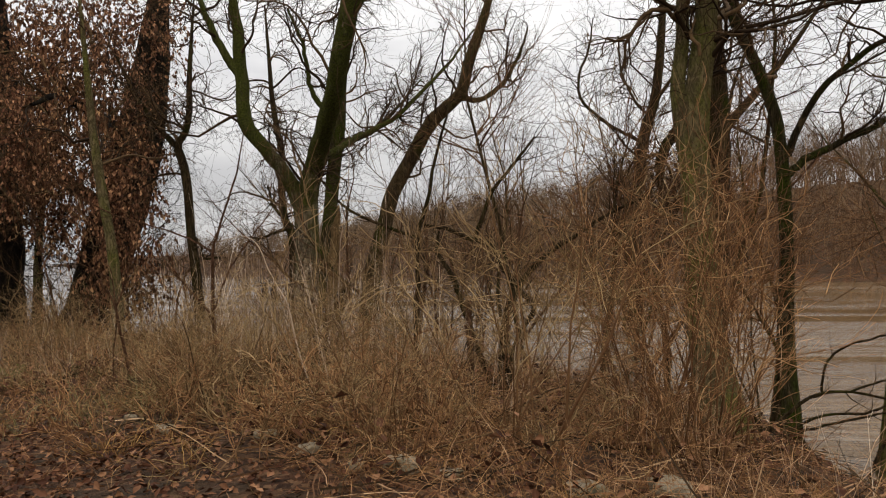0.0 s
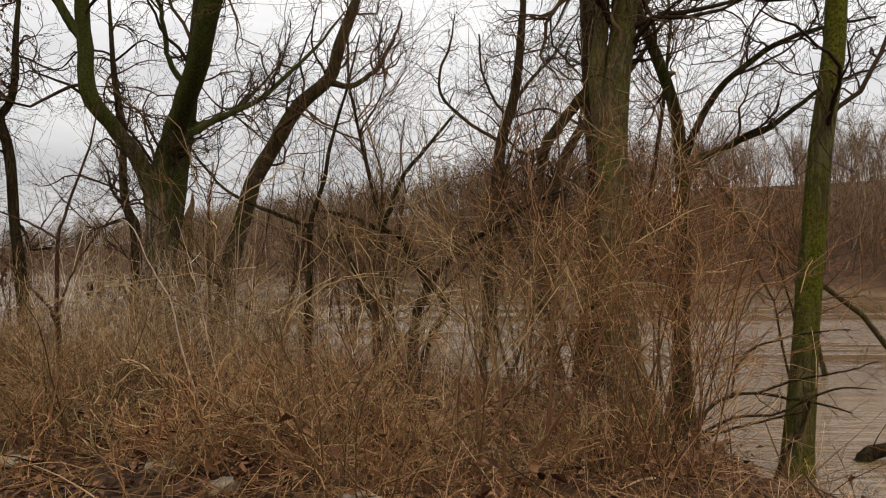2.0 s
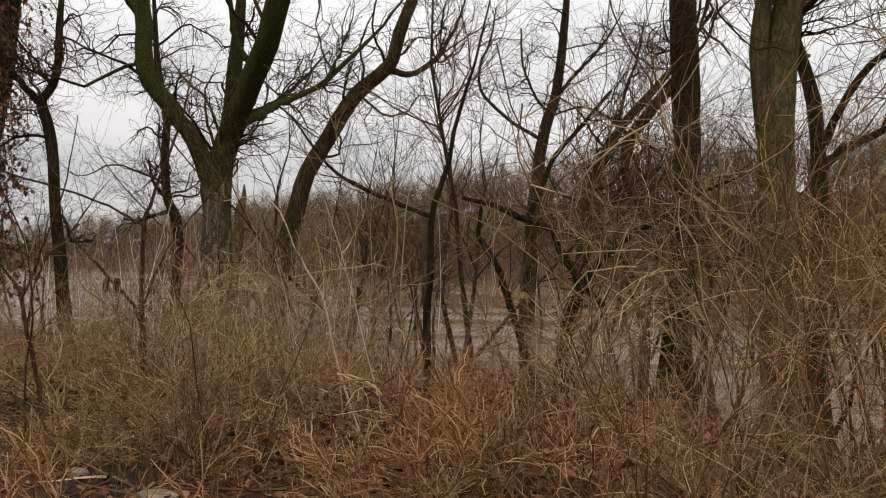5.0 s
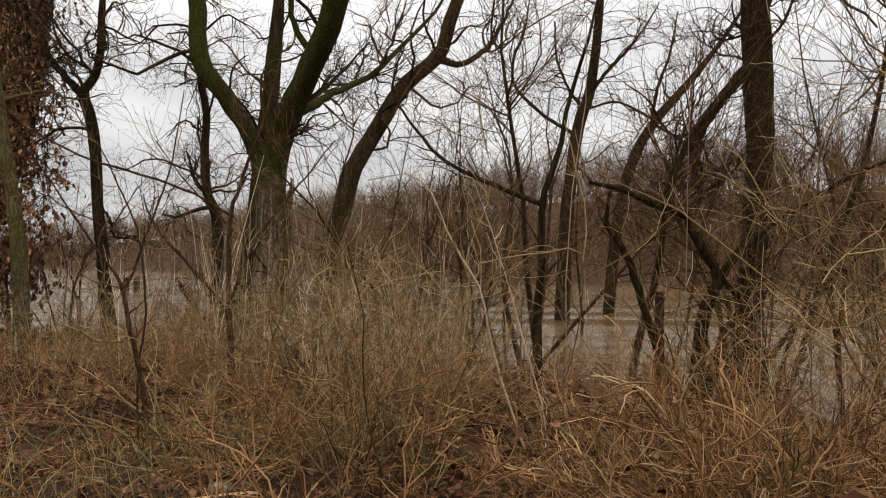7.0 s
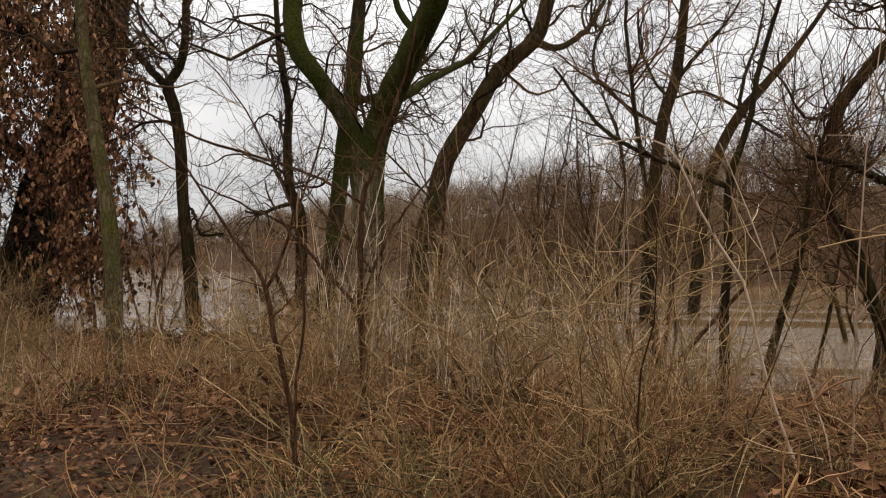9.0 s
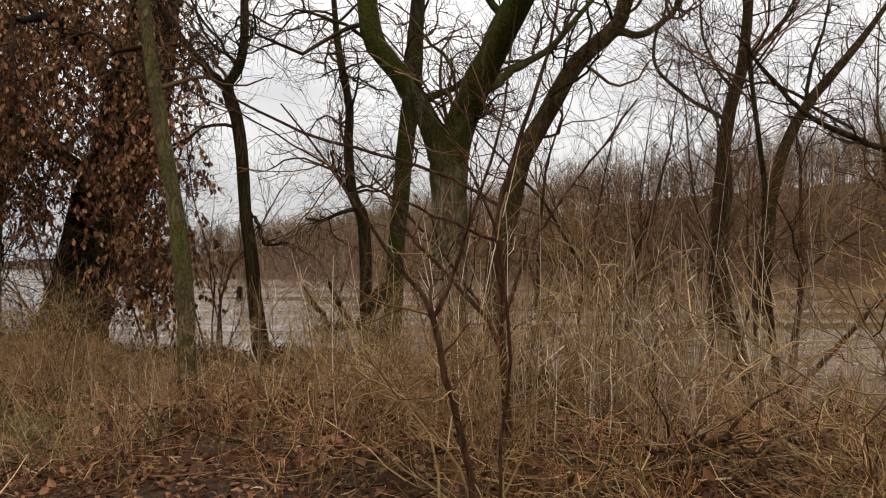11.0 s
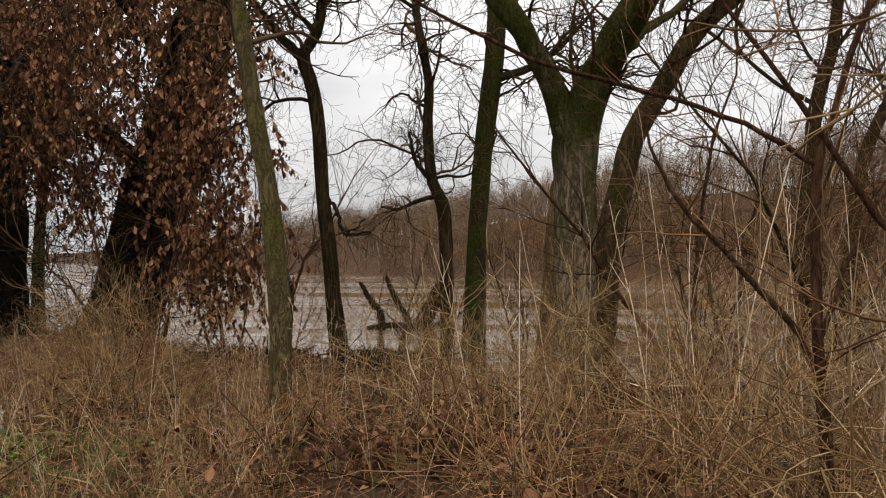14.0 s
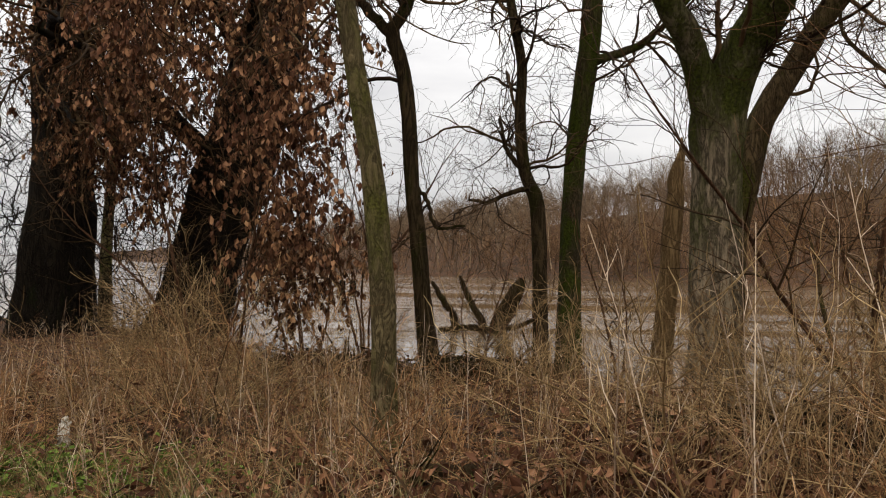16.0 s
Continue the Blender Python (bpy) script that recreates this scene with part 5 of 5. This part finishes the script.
def far_woods(seed, n, s_range, hscale, r_twig, per, shore=FAR_SHORE[2:-1]):
    """Bare trees over a strip behind the far shore."""
    rng = np.random.default_rng(seed)
    seg = np.diff(shore, axis=0)
    ln = np.linalg.norm(seg, axis=1)
    i = rng.choice(len(seg), n, p=ln / ln.sum())
    t = rng.uniform(0, 1, (n, 1))
    nrm = unit(np.stack([-seg[:, 1], seg[:, 0]], 1))
    nrm = np.where(nrm[:, 1:] < 0, -nrm, nrm)
    p = shore[i] + seg[i] * t + nrm[i] * rng.uniform(s_range[0], s_range[1], (n, 1))
    z = land(p[:, 0], p[:, 1])
    H = np.interp(p[:, 0], [-120, -60, -10, 30, 90], [7.5, 7.5, 9.0, 12, 14]) * rng.uniform(0.45, 1.05, n) * hscale * (0.92 if hscale > 0.8 else 1)
    K = 4
    d = unit(rng.normal(size=(n, 3)) * (0.1, 0.1, 0) + (0, 0, 1))
    pts = [np.column_stack([p, z - 0.2])]
    for s in range(1, K):
        d = unit(d + rng.normal(size=d.shape) * 0.12)
        pts.append(pts[-1] + d * (H / (K - 1))[:, None])
    P = np.stack(pts, 1)
    R = (0.010 * H)[:, None] * np.linspace(1, 0.12, K)
    P1, R1 = sprout(P, R, per[0], (0.3 if hscale > 0.8 else 0.05, 0.99), (15, 50), (1.4 * hscale, 4.2 * hscale), 3, 0.25, 0.16, (0.5, 0.045), rng)
    P2, R2 = sprout(P1, R1, per[1], (0.1, 1.0), (20, 65), (0.5, 1.9), 2, 0.30, 0.10, (0.6, 0.026), rng, 0.35)
    return [tubes(P, R, 3, 0, rng), tubes(P1, np.maximum(R1, r_twig * 1.4), 3, 0, rng), tubes(P2, np.maximum(R2, r_twig), 3, 0, rng)]


stuff("far_woods", "bare grey-brown woodland on the far bank", "woodland", far_woods(201, 850, (2, 68), 1.0, 0.012, (10, 6)) + far_woods(205, 620, (40, 68), 1.0, 0.010, (11, 7)), FAR_TWIG)
stuff("far_undergrowth", "dense reddish-brown undergrowth along the far shore", "undergrowth", far_woods(202, 1000, (0.3, 50), 0.5, 0.014, (6, 5)) + far_woods(203, 800, (46, 66), 0.55, 0.014, (7, 4)) + far_woods(204, 700, (0.3, 22), 0.55, 0.015, (7, 5), FAR_SHORE[2:5]), FAR_RED)

# ---- loose things on the ground ----


def ground_z(x, y):
    return float(land(np.array([x]), np.array([y]))[0])


def lump(name, label, category, x, y, size, material, seed, sink=0.24):
    """A worn stone: a rounded block with uneven faces."""
    bm = bmesh.new()
    bmesh.ops.create_icosphere(bm, subdivisions=3, radius=1.0)
    noise.seed_set(seed)
    for v in bm.verts:
        c = v.co
        c = Vector([math.copysign(abs(a) ** 0.6, a) for a in c])
        v.co = c * (0.85 + 0.22 * noise.noise(v.co * 1.7 + Vector((seed, 0, 0))) + 0.06 * noise.noise(v.co * 6))
        v.co = Vector((v.co.x * size[0], v.co.y * size[1], v.co.z * size[2]))
    me = bpy.data.meshes.new(name)
    bm.to_mesh(me)
    bm.free()
    for p in me.polygons:
        p.use_smooth = True
    me.materials.append(material)
    ob = new(name, me)
    ob.matrix_basis = pose(x, y, ground_z(x, y) + size[2] * (1 - 2 * sink) * 0.8, 0, 0, seed * 47 % 360)
    return tagged(ob, label, category, "stones in the leaf litter")


for i, (x, y, a) in enumerate([(-4.5, 7.3, 0.17), (-3.06, 6.6, 0.12), (-2.55, 6.3, 0.14), (-1.93, 5.75, 0.10), (-1.55, 5.7, 0.17), (-0.25, 6.0, 0.19), (-1.2, 5.7, 0.14), (0.4, 6.6, 0.25), (-5.3, 7.9, 0.09)]):
    lump("stone", "pale worn stone half sunk in leaf litter", "stone", x, y, (a, a * 0.7, a * 0.42), STONE, i + 3)


def fallen(name, label, rows, material, seed, category="fallen branch", n=0):
    rng = np.random.default_rng(seed)
    rows = np.array(rows, float)
    o = rows[0, :3].copy()
    rows[:, :3] -= o
    P, R = line_tube(rows, n=18)
    P = P + rng.normal(size=P.shape) * 0.01
    thing = new(name)
    thing.location = Vector(o)
    tagged(thing, label, category)
    part("stick", [tubes(P, R, 8, 0.06, rng)], material, thing)
    if n:
        P1, R1 = sprout(P, R, n, (0.2, 1.0), (25, 60), (0.4, 1.0), 5, 0.15, 0.0, (0.6, 0.012), rng)
        part("twig_mass", [tubes(P1, np.maximum(R1, 0.003), 4, 0, rng)], material, thing)["kind"] = "stuff"
    return thing


def lying(pts, r, up=0.03):
    """Rows for a branch lying on the ground along plan points."""
    return [(x, y, ground_z(x, y) + up + h, r * (1 - 0.5 * i / len(pts))) for i, (x, y, h) in enumerate(pts)]


fallen("fallen_branch", "pale arching branch fallen over leaf litter", lying([(-5.8, 10.65, 0), (-5.35, 10.7, 0.2), (-4.85, 10.75, 0.32), (-4.43, 10.78, 0.27), (-3.97, 10.83, 0.15), (-3.4, 10.9, 0)], 0.026), DEADWOOD, 401, n=10)
fallen("fallen_branch", "thin pale branch fallen over leaf litter", lying([(-6.1, 10.5, 0), (-5.44, 10.5, 0.16), (-4.76, 10.6, 0.24), (-4.1, 10.7, 0.02)], 0.02), DEADWOOD, 402, n=8)
fallen("fallen_stick", "short pale stick lying on leaf litter", lying([(-6.95, 9.2, 0), (-6.7, 9.27, 0.02), (-6.45, 9.3, 0.0)], 0.022), DEADWOOD, 403)
fallen("fallen_log", "dark rotten log lying below a slim tree", lying([(-11.3, 14.6, 0.0), (-10.8, 14.81, 0.03), (-10.48, 14.9, 0.05), (-10.1, 15.1, 0.03)], 0.09), BARK_DARK, 404, "log", 5)
fallen("fallen_log", "broken brown log among leaf litter", lying([(-8.9, 15.0, 0.0), (-8.3, 15.25, 0.02), (-7.6, 15.35, 0.0)], 0.07), DEADWOOD, 405, "log")
fallen("driftwood", "dark fallen bough lying in the flooded shallows", [(-15.10, 36.5, -1.9, 0.15), (-15.20, 36.5, -0.93, 0.14), (-15.50, 36.5, -0.49, 0.12), (-15.77, 36.5, -0.06, 0.10), (-16.0, 36.5, 0.30, 0.06)], BARK_DARK, 406, "driftwood", 14)
fallen("driftwood", "dark driftwood limb rising crooked from the water", [(-14.07, 36.5, -1.9, 0.15), (-14.16, 36.5, -1.09, 0.14), (-14.48, 36.5, -0.59, 0.12), (-14.81, 36.5, 0.10, 0.10), (-14.95, 36.5, 0.5, 0.06)], BARK_DARK, 407, "driftwood", 14)
fallen("drift_stump", "thick dark drift stump with roots standing in the river", [(-13.67, 36.5, -1.9, 0.36), (-13.52, 36.5, -1.19, 0.32), (-13.22, 36.5, -0.59, 0.30), (-12.88, 36.5, 0.02, 0.27), (-12.68, 36.5, 0.42, 0.14)], BARK_DARK, 412, "driftwood", 10)
fallen("driftwood", "low dark trunk lying along the river surface", [(-15.8, 36.7, -1.5, 0.10), (-14.9, 36.7, -1.35, 0.12), (-13.9, 36.7, -1.38, 0.12), (-12.8, 36.7, -1.25, 0.09), (-11.9, 36.7, -0.75, 0.04)], BARK_DARK, 413, "driftwood", 12)

fallen("broken_stump", "tall broken orange-brown stump beside a forked tree", [(-8.42, 22.2, -1.3, 0.20), (-8.36, 22.3, 0.0, 0.165), (-8.29, 22.35, 0.9, 0.155), (-8.21, 22.4, 1.96, 0.15), (-8.17, 22.43, 2.6, 0.125), (-8.10, 22.45, 2.9, 0.075), (-8.07, 22.45, 3.25, 0.02)], OCHRE_WOOD, 408, "stump")

fallen("driftwood", "dark broken branch propped against a flooded trunk", fallen_prop, BARK_DARK, 409, "driftwood")
fallen("driftwood", "black drift stump with roots in shallow water", [(5.0, 13.2, -1.75, 0.16), (5.2, 13.2, -1.46, 0.13), (5.5, 13.2, -1.34, 0.09), (5.9, 13.25, -1.42, 0.03)], BARK_DARK, 410, "driftwood", 12)

fallen("broken_post", "pale weathered broken stake in green herbs", [(-14.67, 15.69, -1.0, 0.075), (-14.67, 15.69, -0.75, 0.068), (-14.66, 15.69, -0.60, 0.062), (-14.64, 15.69, -0.49, 0.042), (-14.62, 15.69, -0.44, 0.018)], PALE_WOOD, 411, "stake")

fallen("river_post", "short dark post standing far out in the river", [(-28.5, 62.5, -2.2, 0.26), (-28.5, 62.5, -1.2, 0.25), (-28.5, 62.5, -0.75, 0.24), (-28.5, 62.5, -0.7, 0.1)], BARK_BLACK, 414, "post")
fallen("river_post", "short dark post standing far out in the river", [(-29.5, 62.9, -2.2, 0.24), (-29.5, 62.9, -1.2, 0.23), (-29.45, 62.9, -0.72, 0.2), (-29.45, 62.9, -0.66, 0.08)], BARK_BLACK, 415, "post")

# brush heaps at the bank edge
for i, (x, y, w) in enumerate([(-14.7, 22.6, 1.1), (-13.6, 22.2, 0.8), (-10.9, 21.8, 0.8), (-12.0, 22.0, 0.7), (-7.3, 16.9, 1.0), (-6.4, 17.0, 1.1), (-6.9, 15.9, 0.9), (-5.9, 18.2, 0.9)]):
    rng = np.random.default_rng(500 + i)
    m = 150
    c = np.column_stack([rng.normal(x, w * 0.5, m), rng.normal(y, 0.3, m)])
    z = land(c[:, 0], c[:, 1]) + rng.uniform(0, 0.42, m) * np.exp(-((c[:, 0] - x) / w) ** 2)
    d = unit(rng.normal(size=(m, 3)) * (1, 0.6, 0.22))
    L = rng.uniform(0.4, 1.3, (m, 1, 1))
    P = np.column_stack([c, z])[:, None] + d[:, None] * (np.linspace(-0.5, 0.5, 5)[None, :, None] * L)
    P = P + rng.normal(size=P.shape) * 0.02 - (x, y, ground_z(x, y))
    R = rng.uniform(0.006, 0.028, (m, 1)) * np.linspace(1, 0.5, 5)
    heap = new("brush_heap")
    heap.location = (x, y, ground_z(x, y))
    tagged(heap, "tangled heap of dark sticks and roots at the bank edge", "brush heap", "brush heaps")
    part("brushwood", [tubes(P, R, 5, 0, rng)], BARK_DARK, heap)["kind"] = "stuff"

# litter
def scrap(name, label, x, y, size, material, seed):
    """A crumpled thin sheet."""
    rng = np.random.default_rng(seed)
    g = np.linspace(-0.5, 0.5, 7)
    a, b = np.meshgrid(g, g)
    z = 0.12 * np.sin(9 * a + seed) * np.cos(8 * b) + rng.normal(0, 0.05, a.shape) + 0.14
    idx = np.arange(49).reshape(7, 7)
    q = np.stack([idx[:-1, :-1], idx[:-1, 1:], idx[1:, 1:], idx[1:, :-1]], -1).reshape(-1, 4)
    ob = part(name, [(np.stack([a * size, b * size * 0.7, z * size], -1).reshape(-1, 3), q)], material)
    ob.location = (x, y, ground_z(x, y) + 0.02)
    return tagged(ob, label, "litter")


scrap("plastic_scrap", "crumpled blue and white plastic scrap on leaf litter", -5.66, 12.8, 0.16, PLASTIC_BLUE, 1)
scrap("paper_scrap", "small white paper scrap on leaf litter", -7.94, 13.1, 0.09, PLASTIC_WHITE, 2)
scrap("plastic_bag", "dirty white plastic bag caught at the bank edge", -7.6, 20.9, 0.35, PLASTIC_WHITE, 3)
